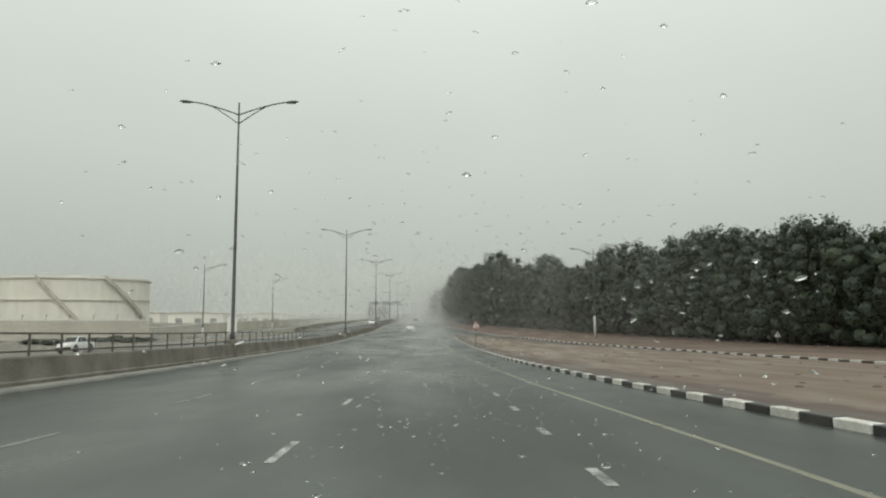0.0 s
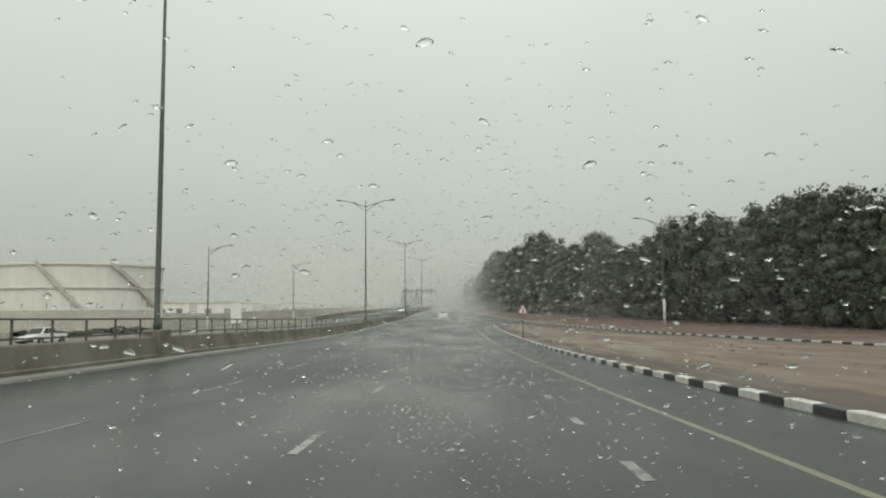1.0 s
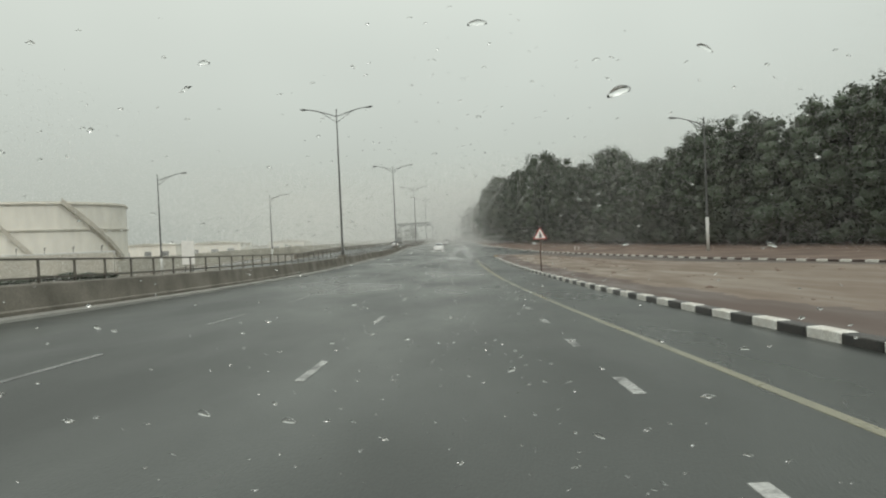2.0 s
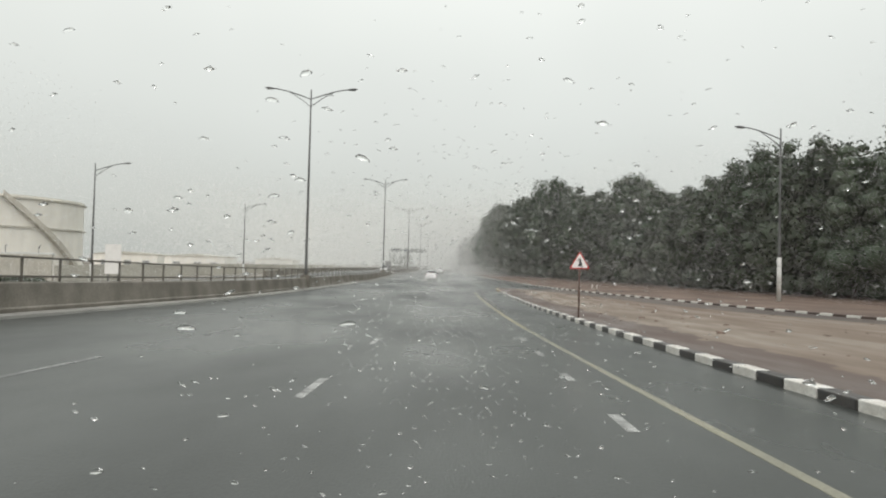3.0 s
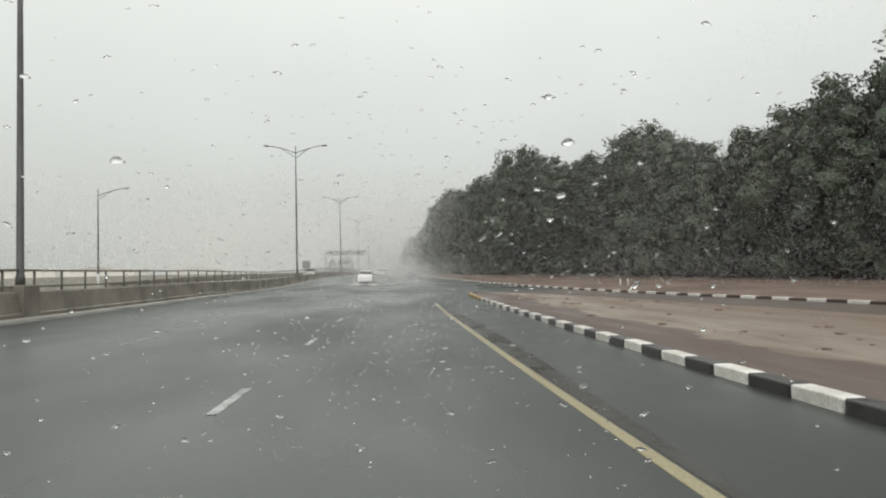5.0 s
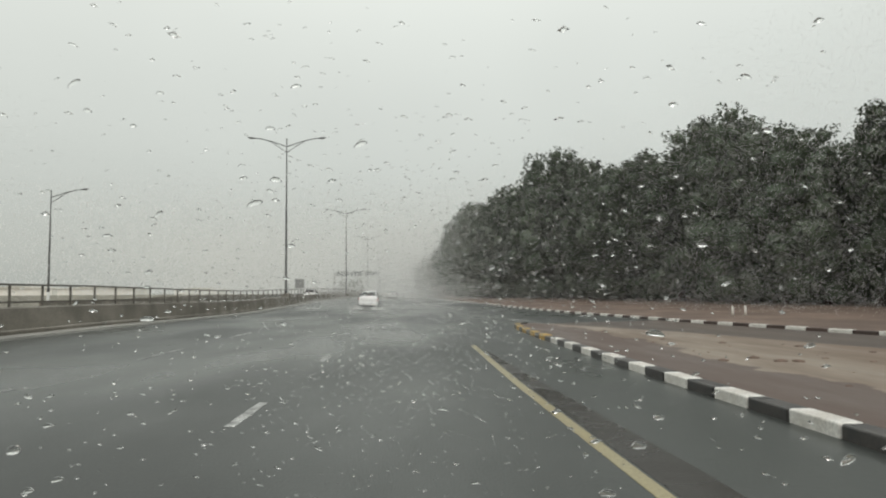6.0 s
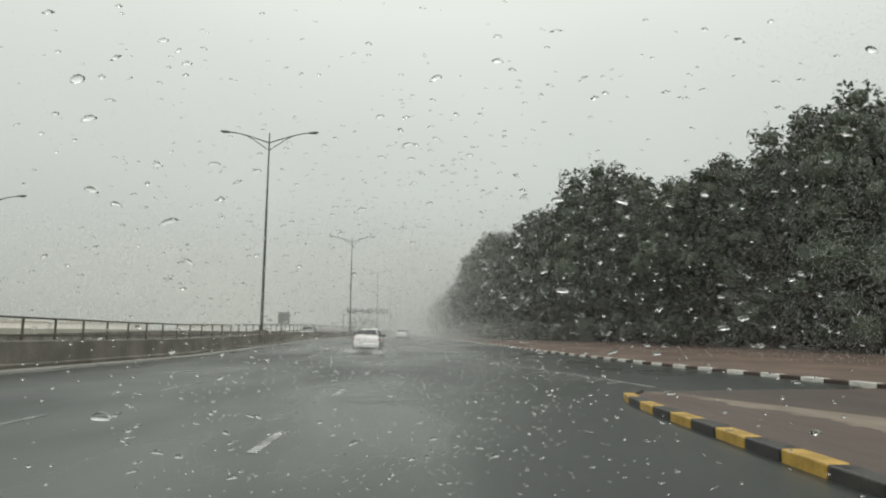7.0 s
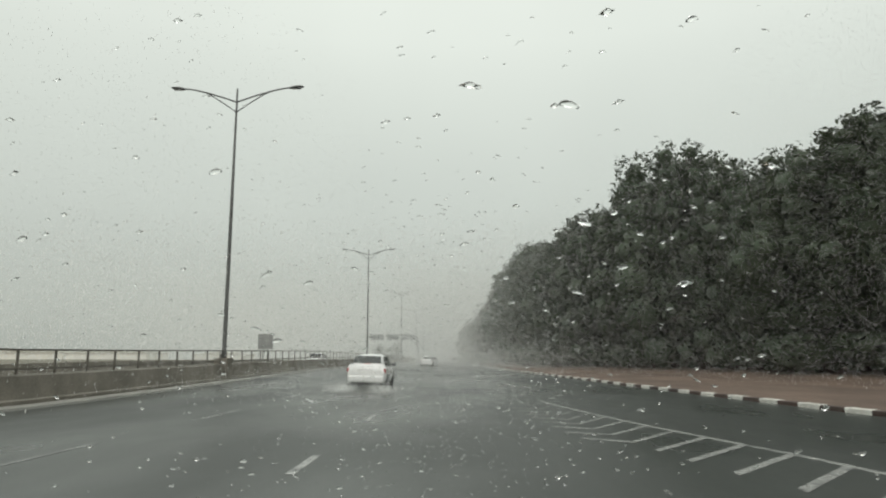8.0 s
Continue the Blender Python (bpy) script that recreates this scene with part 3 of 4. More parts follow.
def yard_wall(x0, y0, x1, y1, h, name):
    d = Vector((x1 - x0, y1 - y0))
    n = max(2, int(d.length / 6))
    bm = bmesh.new()
    side = Vector((-d.y, d.x)).normalized() * 0.15
    prev = None
    for i in range(n + 1):
        c = Vector((x0, y0)) + d * i / n
        z = gz(c.x, c.y)
        ring = [bm.verts.new(v) for v in ((c.x - side.x, c.y - side.y, z - 0.2), (c.x - side.x, c.y - side.y, z + h), (c.x + side.x, c.y + side.y, z + h), (c.x + side.x, c.y + side.y, z - 0.2))]
        if prev:
            for k in range(4):
                bm.faces.new((prev[k], prev[(k + 1) % 4], ring[(k + 1) % 4], ring[k]))
        else:
            bm.faces.new(ring)
        prev = ring
    bm.faces.new(prev[::-1])
    bmesh.ops.recalc_face_normals(bm, faces=bm.faces[:])
    me = bpy.data.meshes.new(name)
    bm.to_mesh(me)
    bm.free()
    me.materials.append(BEIGE_WALL)
    structure(name, me, "low beige rendered yard wall round the tank farm", "wall")


yard_wall(-260, 126, -52.2, 126, 3.7, "wall_yard_south")
coping = thing("wall_coping", "white pipe rail with dark hooked posts on the yard wall", "railing")
top_z = [gz(x, 126) + 3.72 for x in (-230, -52)]
part("rail", tube([(-230, 126, top_z[0]), (-52, 126, top_z[1])], 0.17, 8), STEEL_PALE, coping, "white-painted pipe rail", smooth=True)
hook_me = None
for k in range(40):
    x = -54 - 4.4 * k
    z = float(np.interp(x, (-230, -52), top_z))
    if hook_me is None:
        hook_me = part("hooked_post", tube([(0, 0, 0), (0, 0, 0.75), (0.12, -0.1, 1.0), (0.36, -0.2, 1.1)], [0.09, 0.08, 0.07, 0.05], 6), STEEL_DARK, coping, "dark hooked post", m=pose(x, 126, z)).data
    else:
        part("hooked_post", hook_me, STEEL_DARK, coping, m=pose(x, 126, z))
yard_wall(-52, 126.4, -52, 420, 2.3, "wall_yard_east")
for x, y, w_, h in ((-112, 330, 26, 4.4), (-84, 352, 17, 3.9), (-150, 345, 30, 4.8)):
    ob = thing("warehouse", "low pale warehouse shed in the rain haze", "warehouse", pose(x, y, gz(x, y)), "distant sheds")
    part("wall", boxed(-w_ / 2, w_ / 2, -8, 8, -0.2, h), TANK_WHITE, ob)
    part("roof", plate_shape([(-w_ / 2 - 0.4, h), (w_ / 2 + 0.4, h), (w_ / 2 + 0.4, h + 0.25), (0, h + 1.3), (-w_ / 2 - 0.4, h + 0.25)], 16.8), BEIGE_WALL, ob, "shallow beige roof", m=pose(0, -8.4, 0))
    for q in (-0.3, 0.05, 0.33):
        part("door", boxed(w_ * q - 1.6, w_ * q + 1.6, -8.06, -8.0, 0, 2.2), GALV, ob, "grey roller door")
sb = sweep("wall_roadside", lambda y: -26.2, ((-0.25, 0), (-0.12, 0.5), (-0.09, 0.75), (0.09, 0.75), (0.12, 0.5), (0.25, 0)), 132, 420, CONCRETE, 6)
structure("wall_roadside", sb, "low concrete barrier beside the opposite carriageway", "barrier")


# ---------------------------------------------------------------- trees
def tree_meshes(seed, spread, leaves, size):
    """A trunk with limbs and a crown of leafy clumps round several upright leaders, ten units high."""
    height = 10.0
    rnd = np.random.RandomState(seed)
    bm = tube([(0, 0, -0.2), (0.05, 0.03, height * 0.15), (0.18 * rnd.randn(), 0.15 * rnd.randn(), height * 0.45), (0.25 * rnd.randn(), 0.25 * rnd.randn(), height * 0.72)], [0.20, 0.16, 0.09, 0.03], 8)
    blobs = []
    count = 6
    for k in range(count):
        a = 6.283 * (k + 0.5 * rnd.rand()) / count
        lean = spread * (0.10 if k == 0 else 0.36 + 0.24 * rnd.rand())
        top = height * (0.93 if k == 0 else 0.70 + 0.20 * rnd.rand())
        for i in range(8):
            t = (i + 0.6) / 8
            z = height * 0.18 + (top - height * 0.18) * t
            r = spread * (0.46 - 0.20 * t ** 1.6) * (0.8 + 0.4 * rnd.rand())
            q = lean * (0.8 + 0.35 * math.sin(3.0 * t)) + 0.12 * spread * rnd.randn() * (1 - 0.6 * t)
            b = a + 0.3 * rnd.randn() * (1 - 0.6 * t)
            cx, cy = math.cos(b) * q, math.sin(b) * q
            blobs.append((cx, cy, z, r))
            # smaller tufts break the outline of each clump
            for j in range(3):
                e, w_ = rnd.rand() * 6.283, 0.5 * rnd.randn() + 0.35
                blobs.append((cx + math.cos(e) * r * 0.75, cy + math.sin(e) * r * 0.75, z + w_ * r, r * (0.30 + 0.28 * rnd.rand())))
    for k in range(9):
        a = 6.283 * (k + 0.6 * rnd.rand()) / 9
        q = spread * (0.36 + 0.14 * rnd.rand())
        blobs.append((math.cos(a) * q, math.sin(a) * q, height * (0.05 + 0.13 * rnd.rand()), spread * (0.26 + 0.12 * rnd.rand())))
    for bx, by, bz, br in blobs[::12]:
        z0 = bz * 0.6
        limb = tube([(0, 0, z0), (bx * 0.5, by * 0.5, z0 + (bz - z0) * 0.6), (bx, by, bz)], [0.08, 0.05, 0.02], 5)
        tmp = bpy.data.meshes.new("limb")
        limb.to_mesh(tmp)
        limb.free()
        bm.from_mesh(tmp)
        bpy.data.meshes.remove(tmp)
    trunk = bpy.data.meshes.new("trunk")
    bm.to_mesh(trunk)
    bm.free()
    trunk.materials.append(BARK)
    trunk.shade_smooth()
    B = np.array(blobs)
    pick = rnd.choice(len(B), leaves, p=B[:, 3] ** 2 / np.sum(B[:, 3] ** 2))
    d = rnd.randn(leaves, 3)
    d /= np.linalg.norm(d, axis=1)[:, None]
    # knobbly clumps: their skin swells and sinks with the direction
    knob = 1.0 + 0.16 * np.sin(5 * d[:, 0] + pick) * np.sin(5 * d[:, 1] + 2.1 * pick) + 0.12 * np.sin(9 * d[:, 2] + 1.3 * pick)
    rad = B[pick, 3] * knob * (0.83 + 0.24 * rnd.rand(leaves) ** 0.6)
    c = B[pick, :3] + d * rad[:, None] * np.array((1, 1, 0.95))
    keep = c[:, 2] > 0.12
    c, d = c[keep], d[keep]
    stretch_z = 10.1 / c[:, 2].max()
    c[:, 2] *= stretch_z
    n = len(c)
    u = rnd.randn(n, 3) + np.array((0, 0, 0.4))
    u /= np.linalg.norm(u, axis=1)[:, None]
    nv = d + 0.32 * rnd.randn(n, 3)
    v = np.cross(u, nv)
    v /= np.linalg.norm(v, axis=1)[:, None] + 1e-9
    face = np.cross(v, u)
    # each leaf turns its upper side outwards and is shaded as part of its clump
    v[np.sum(face * d, axis=1) > 0] *= -1.0
    ln = size * (0.6 + 0.7 * rnd.rand(n))[:, None]
    wd = ln * (0.38 + 0.25 * rnd.rand(n))[:, None]
    P = np.stack([c - u * ln, c + v * wd - u * ln * 0.1, c + u * ln, c - v * wd - u * ln * 0.1], 1).reshape(-1, 3)
    F = np.arange(4 * n).reshape(-1, 4)
    bm = bmesh.new()
    bmesh.ops.create_icosphere(bm, subdivisions=1, radius=1.0)
    ball = np.array([w_.co[:] for w_ in bm.verts])
    skin = np.array([[w_.index for w_ in f.verts] for f in bm.faces])
    bm.free()
    C = B[B[:, 3] > 0.2 * spread]
    lump = 1.0 + 0.16 * np.sin(5 * ball[None, :, 0] + np.arange(len(C))[:, None]) * np.sin(5 * ball[None, :, 1] + 2.1 * np.arange(len(C))[:, None])
    hearts = C[:, None, :3] + ball[None] * (C[:, 3, None] * (0.88 - 0.28 * np.clip((C[:, 2, None] / height - 0.72) / 0.15, 0, 1)) * lump)[:, :, None] * np.array((1, 1, 0.95))
    hearts[:, :, 2] = np.maximum(hearts[:, :, 2] * stretch_z, 0.0)
    T = (skin[None] + (np.arange(len(C)) * len(ball))[:, None, None]).reshape(-1, 3) + 4 * n
    crown = mesh_of("crown", P.tolist() + hearts.reshape(-1, 3).tolist(), F.tolist() + T.tolist(), LEAF, True)
    out = c * np.array((1, 1, 0))
    out /= np.linalg.norm(out, axis=1)[:, None] + 1e-9
    soft = 0.62 * d + 0.55 * out + 0.16 * rnd.randn(n, 3)
    # normals tilted by height, which puts lighter tops and darker feet into the crown
    soft[:, 2] += 1.3 * (c[:, 2] / height - 0.42)
    soft /= np.linalg.norm(soft, axis=1)[:, None]
    crown.normals_split_custom_set_from_vertices(np.repeat(soft, 4, axis=0).tolist() + np.tile(ball, (len(C), 1)).tolist())
    return trunk, crown


FINE = [tree_meshes(10 + i, w_, 17500, 0.110) for i, w_ in enumerate((2.3, 2.0, 2.6, 2.2, 1.8))]
FRONT = [tree_meshes(20 + i, w_, 10000, 0.118) for i, w_ in enumerate((2.3, 2.0, 2.6, 2.2))]
BACK = [tree_meshes(30 + i, w_, 2500, 0.24) for i, w_ in enumerate((2.4, 2.1, 2.7))]
FAR = [tree_meshes(40 + i, w_, 1000, 0.36) for i, w_ in enumerate((2.4, 2.1, 2.7))]
LOW = [tree_meshes(50 + i, 2.4, 1100, 0.34)[1] for i in range(3)]
rnd = random.Random(4)


def plant(kinds, x, y, top):
    k = rnd.randrange(len(kinds))
    lab = ("tall dark green roadside tree with dense wet foliage", "dark green bushy tree with foliage down to the ground")[k % 2]
    t = thing("tree", lab, "tree", pose(x + bend(y), y, gz(x, y) + 0.08, 0, 0, rnd.uniform(0, 360)), "roadside trees")
    wide = rnd.uniform(1.40, 1.85) * (top / 14.0) ** 0.9
    t.scale = (wide, wide * rnd.uniform(0.9, 1.1), top / 10.0)
    part("trunk", kinds[k][0], BARK, t)
    part("crown", kinds[k][1], LEAF, t)


# how high the row of trees reaches along the road
tree_top = along((20, 50, 51.5, 55, 57.5, 62, 68, 74, 76, 80, 88, 93, 97, 101, 104, 107, 110, 114, 117, 121, 124, 128, 131, 134, 142, 146, 151, 153, 156, 159, 165, 168, 170, 176, 185, 190, 194, 200, 206, 220, 236, 255, 275, 300, 330, 420),
                 (10.3, 9.8, 11.2, 9.4, 11.0, 12.3, 12.3, 11.4, 13.0, 14.4, 14.3, 14.6, 13.4, 13.4, 14.8, 14.4, 13.2, 13.9, 12.6, 12.8, 10.9, 12.0, 13.5, 14.9, 15.5, 14.3, 13.2, 14.3, 14.2, 16.0, 18.3, 18.2, 16.3, 16.2, 16.5, 16.8, 15.0, 16.0, 17.5, 17.8, 18.0, 16.3, 15.2, 16.5, 16.5, 18.0))
y = 22.0
while y < 480:
    gap = 4.0 if y < 230 else 5.0
    yy = y + rnd.uniform(-0.4, 0.4)
    plant(FINE if 100 < y < 215 else FRONT if y < 250 else FAR, tree_x(yy) + 2.8 + rnd.uniform(-0.5, 0.7), yy, tree_top(yy) * rnd.uniform(1.0, 1.06))
    yy = y + gap / 2
    plant(BACK if y < 230 else FAR, tree_x(yy) + 6.6 + rnd.uniform(-0.8, 0.8), yy, tree_top(yy) * rnd.uniform(0.82, 0.97))
    if y < 300 and int(y) % 2:
        plant(FAR, tree_x(y) + 11 + rnd.uniform(-1, 1), y + rnd.uniform(-1, 1), tree_top(y) * rnd.uniform(0.80, 0.97))
    y += gap
y = 60.0
while y < 250:
    x = tree_x(y) + 9 + rnd.uniform(-0.6, 0.6)
    t = thing("bush", "dense dark green bush under the roadside trees", "bush", pose(x, y, gz(x, y) - 0.05, 0, 0, rnd.uniform(0, 360)), "undergrowth")
    t.scale = (1.3, 1.3, rnd.uniform(0.34, 0.46))
    part("foliage", LOW[rnd.randrange(3)], LEAF, t)
    y += 4.8
for i in range(34):
    x, y = -rnd.uniform(46, 110), rnd.uniform(104, 120)
    t = thing("shrub", "low dark desert shrub on the sandy ground", "shrub", pose(x, y, gz(x, y) - 0.05, 0, 0, rnd.uniform(0, 360)), "desert shrubs")
    t.scale = (rnd.uniform(0.6, 1.1), rnd.uniform(0.5, 0.8), rnd.uniform(0.07, 0.13))
    part("foliage", LOW[i % 3], LEAF, t)
for i in range(5):
    plant(FAR, -22 - rnd.uniform(0, 16), 385 + rnd.uniform(0, 50), 8.5)


# ---------------------------------------------------------------- cars
def loft(sections, close=True):
    """A skin over half-outlines (x, z), one for each y, mirrored in x."""
    bm = bmesh.new()
    rings = []
    for y, half in sections:
        pts = [(x, z) for x, z in half] + [(-x, z) for x, z in reversed(half)]
        rings.append([bm.verts.new((x, y, z)) for x, z in pts])
    n = len(rings[0])
    for a, b in zip(rings, rings[1:]):
        for k in range(n):
            bm.faces.new((a[k], a[(k + 1) % n], b[(k + 1) % n], b[k]))
    if close:
        bm.faces.new(rings[0][::-1])
        bm.faces.new(rings[-1])
    bmesh.ops.remove_doubles(bm, verts=bm.verts[:], dist=0.001)
    return bm


def quad_plate(pts, depth=0.012):
    bm = bmesh.new()
    f = bm.faces.new([bm.verts.new(q) for q in pts])
    bm.normal_update()
    nrm = f.normal.copy()
    r = bmesh.ops.extrude_face_region(bm, geom=[f])
    bmesh.ops.translate(bm, vec=nrm * depth, verts=[v for v in r["geom"] if isinstance(v, bmesh.types.BMVert)])
    return bm


def wheel(parent, x, y, r=0.31):
    s = 1 if x > 0 else -1
    bm = tube([(x - s * 0.10, y, r), (x - s * 0.095, y, r), (x + s * 0.08, y, r), (x + s * 0.10, y, r)], [r - 0.03, r, r, r - 0.03], 24)
    w_ob = part("wheel", bm, RUBBER, parent, "black tyre", smooth=False)
    part("rim", tube([(x + s * 0.07, y, r), (x + s * 0.108, y, r), (x + s * 0.112, y, r)], [r * 0.66, r * 0.64, r * 0.3], 18), RIM, w_ob)


def sedan(m, paint, label, tail=TAIL_RED, front=False):
    ob = thing("car", label, "car", m, "cars on the wet road")
    def sec(y, wb, ws, z0, zs, zt, wt):
        return (y, [(0, z0), (wb * 0.85, z0), (wb, z0 + 0.10), (ws, (z0 + zs) / 2 + 0.04), (ws * 0.985, zs), (wt, zt), (0, zt + 0.02)])
    body = loft([sec(-2.16, 0.66, 0.72, 0.36, 0.62, 0.80, 0.60), sec(-2.12, 0.74, 0.79, 0.27, 0.80, 0.99, 0.70), sec(-1.98, 0.79, 0.83, 0.24, 0.90, 1.06, 0.72), sec(-1.6, 0.82, 0.845, 0.22, 0.92, 1.03, 0.76), sec(-1.0, 0.83, 0.85, 0.20, 0.91, 0.97, 0.78),
                 sec(0.0, 0.83, 0.85, 0.19, 0.89, 0.94, 0.78), sec(0.9, 0.83, 0.85, 0.20, 0.88, 0.94, 0.76), sec(1.5, 0.81, 0.835, 0.21, 0.82, 0.88, 0.68), sec(1.95, 0.74, 0.78, 0.23, 0.68, 0.74, 0.58), sec(2.18, 0.58, 0.62, 0.30, 0.52, 0.60, 0.46)])
    part("body", body, paint, ob, smooth=True)
    def cab(y, wb, zb, wt, zt):
        return (y, [(0, zb), (wb, zb), (wb * 0.99, zb + 0.03), (wt + 0.05, zt - 0.09), (wt, zt - 0.03), (wt * 0.8, zt), (0, zt + 0.02)])
    cabin = loft([cab(-1.90, 0.66, 0.98, 0.60, 1.06), cab(-1.55, 0.73, 0.95, 0.57, 1.225), cab(-1.10, 0.76, 0.92, 0.53, 1.445), cab(-0.5, 0.77, 0.90, 0.52, 1.49), cab(0.1, 0.77, 0.90, 0.52, 1.49), cab(0.45, 0.76, 0.90, 0.54, 1.41), cab(0.85, 0.75, 0.90, 0.62, 1.14), cab(1.10, 0.72, 0.90, 0.64, 0.97)])
    part("cabin", cabin, paint, ob, smooth=True)
    part("rear_window", quad_plate([(-0.60, -1.82, 1.125), (0.60, -1.82, 1.125), (0.50, -1.26, 1.395), (-0.50, -1.26, 1.395)], 0.02), CAR_GLASS, ob, "dark tinted rear window")
    part("windscreen", quad_plate([(0.62, 1.03, 1.02), (-0.62, 1.03, 1.02), (-0.55, 0.50, 1.40), (0.55, 0.50, 1.40)], 0.03), CAR_GLASS, ob, "dark windscreen")
    for s in (1, -1):
        for y0, y1, y2, y3 in ((-1.40, -0.52, -0.52, -1.10), (-0.46, 0.86, 0.42, -0.46)):
            q = [(s * 0.752, y0, 0.98), (s * 0.752, y1, 0.98), (s * 0.60, y2, 1.385), (s * 0.60, y3, 1.385)]
            part("side_window", quad_plate(q if s > 0 else q[::-1], 0.02), CAR_GLASS, ob, "dark side window")
        bm = boxed(0.685, 0.82, -2.125, -1.90, 0.71, 0.91, bevel=0.045) if s > 0 else boxed(-0.82, -0.685, -2.125, -1.90, 0.71, 0.91, bevel=0.045)
        part("tail_lamp", bm, tail, ob, "glowing red tail lamp" if tail is TAIL_RED else "red tail lamp")
        a, b = sorted((s * 0.80, s * 1.0))
        mir = part("mirror", boxed(a, b, 0.55, 0.68, 0.96, 1.10, bevel=0.03), TRIM_BLACK, ob, "black door mirror")
        part("mirror_glass", boxed(a + 0.03, b - 0.02, 0.544, 0.549, 0.98, 1.08), RIM, mir)
        part("door_handle", boxed(s * 0.85 - 0.015, s * 0.85 + 0.015, -0.75, -0.55, 0.82, 0.85, bevel=0.006), paint, ob)
        a, b = sorted((s * 0.50, s * 0.74))
        part("headlamp", boxed(a, b, 1.92, 2.06, 0.56, 0.68, bevel=0.03), HEAD_LIT if front else LENS, ob, "lit headlamp" if front else "clear headlamp")
        for y in (-1.32, 1.28):
            wheel(ob, s * 0.745, y)
            part("wheel_arch", tube([(s * 0.70, y, 0.33), (s * 0.853, y, 0.33)], 0.345, 22), TRIM_BLACK, ob, "dark wheel arch")
    part("bumper", boxed(-0.76, 0.76, -2.215, -2.02, 0.32, 0.60, bevel=0.06), paint, ob, smooth=False)
    part("lower_bumper", boxed(-0.64, 0.64, -2.20, -2.03, 0.23, 0.33, bevel=0.02), TRIM_BLACK, ob, "black lower bumper")
    pl = part("number_plate", boxed(-0.26, 0.26, -2.195, -2.18, 0.68, 0.79, bevel=0.004), SIGN_WHITE, ob, "white plate with dark bars", m=pose(0, 0.055, 0))
    for x0, x1 in ((-0.2, -0.12), (-0.06, 0.2)):
        part("plate_bar", boxed(x0, x1, -2.200, -2.196, 0.71, 0.76), SIGN_BLACK, pl)
    part("boot_garnish", boxed(-0.34, 0.34, -2.155, -2.10, 0.82, 0.86, bevel=0.01), RIM, ob, "thin chrome strip on the boot")
    part("boot_seam", boxed(-0.54, 0.54, -2.148, -2.10, 0.655, 0.665), TRIM_BLACK, ob)
    part("brake_light", boxed(-0.13, 0.13, -1.90, -1.84, 1.075, 1.10), TAIL_DULL, ob)
    part("exhaust", tube([(0.45, -2.22, 0.25), (0.45, -1.9, 0.25)], 0.03, 10), RIM, ob, smooth=True)
    part("underbody", boxed(-0.72, 0.72, -1.9, 1.9, 0.17, 0.26), TRIM_BLACK, ob)
    return ob


def put(x, y, heading=0):
    dy = 1.3
    slope = math.degrees(math.atan2(gz(x, y + dy) - gz(x, y - dy), 2 * dy))
    roll = math.degrees(math.atan2(gz(x - 0.7, y) - gz(x + 0.7, y), 1.4))
    return pose(x + bend(y), y, gz(x, y) + 0.004, slope if not heading else -slope, roll if not heading else -roll, heading)


sedan(put(-3.6, 141.0), CAR_WHITE, "wet white saloon car with dark rear window and lit tail lamps")
sedan(put(-3.9, 205), CAR_WHITE, "distant white saloon car on the wet road")
sedan(put(-0.3, 262), CAR_WHITE, "far white saloon car in the rain haze")
sedan(put(-4.2, 236), CAR_SILVER, "distant silver saloon car with lit tail lamps")
sedan(put(-15.5, 186, 180), CAR_WHITE, "oncoming white saloon car with lit headlamps", tail=TAIL_DULL, front=True)


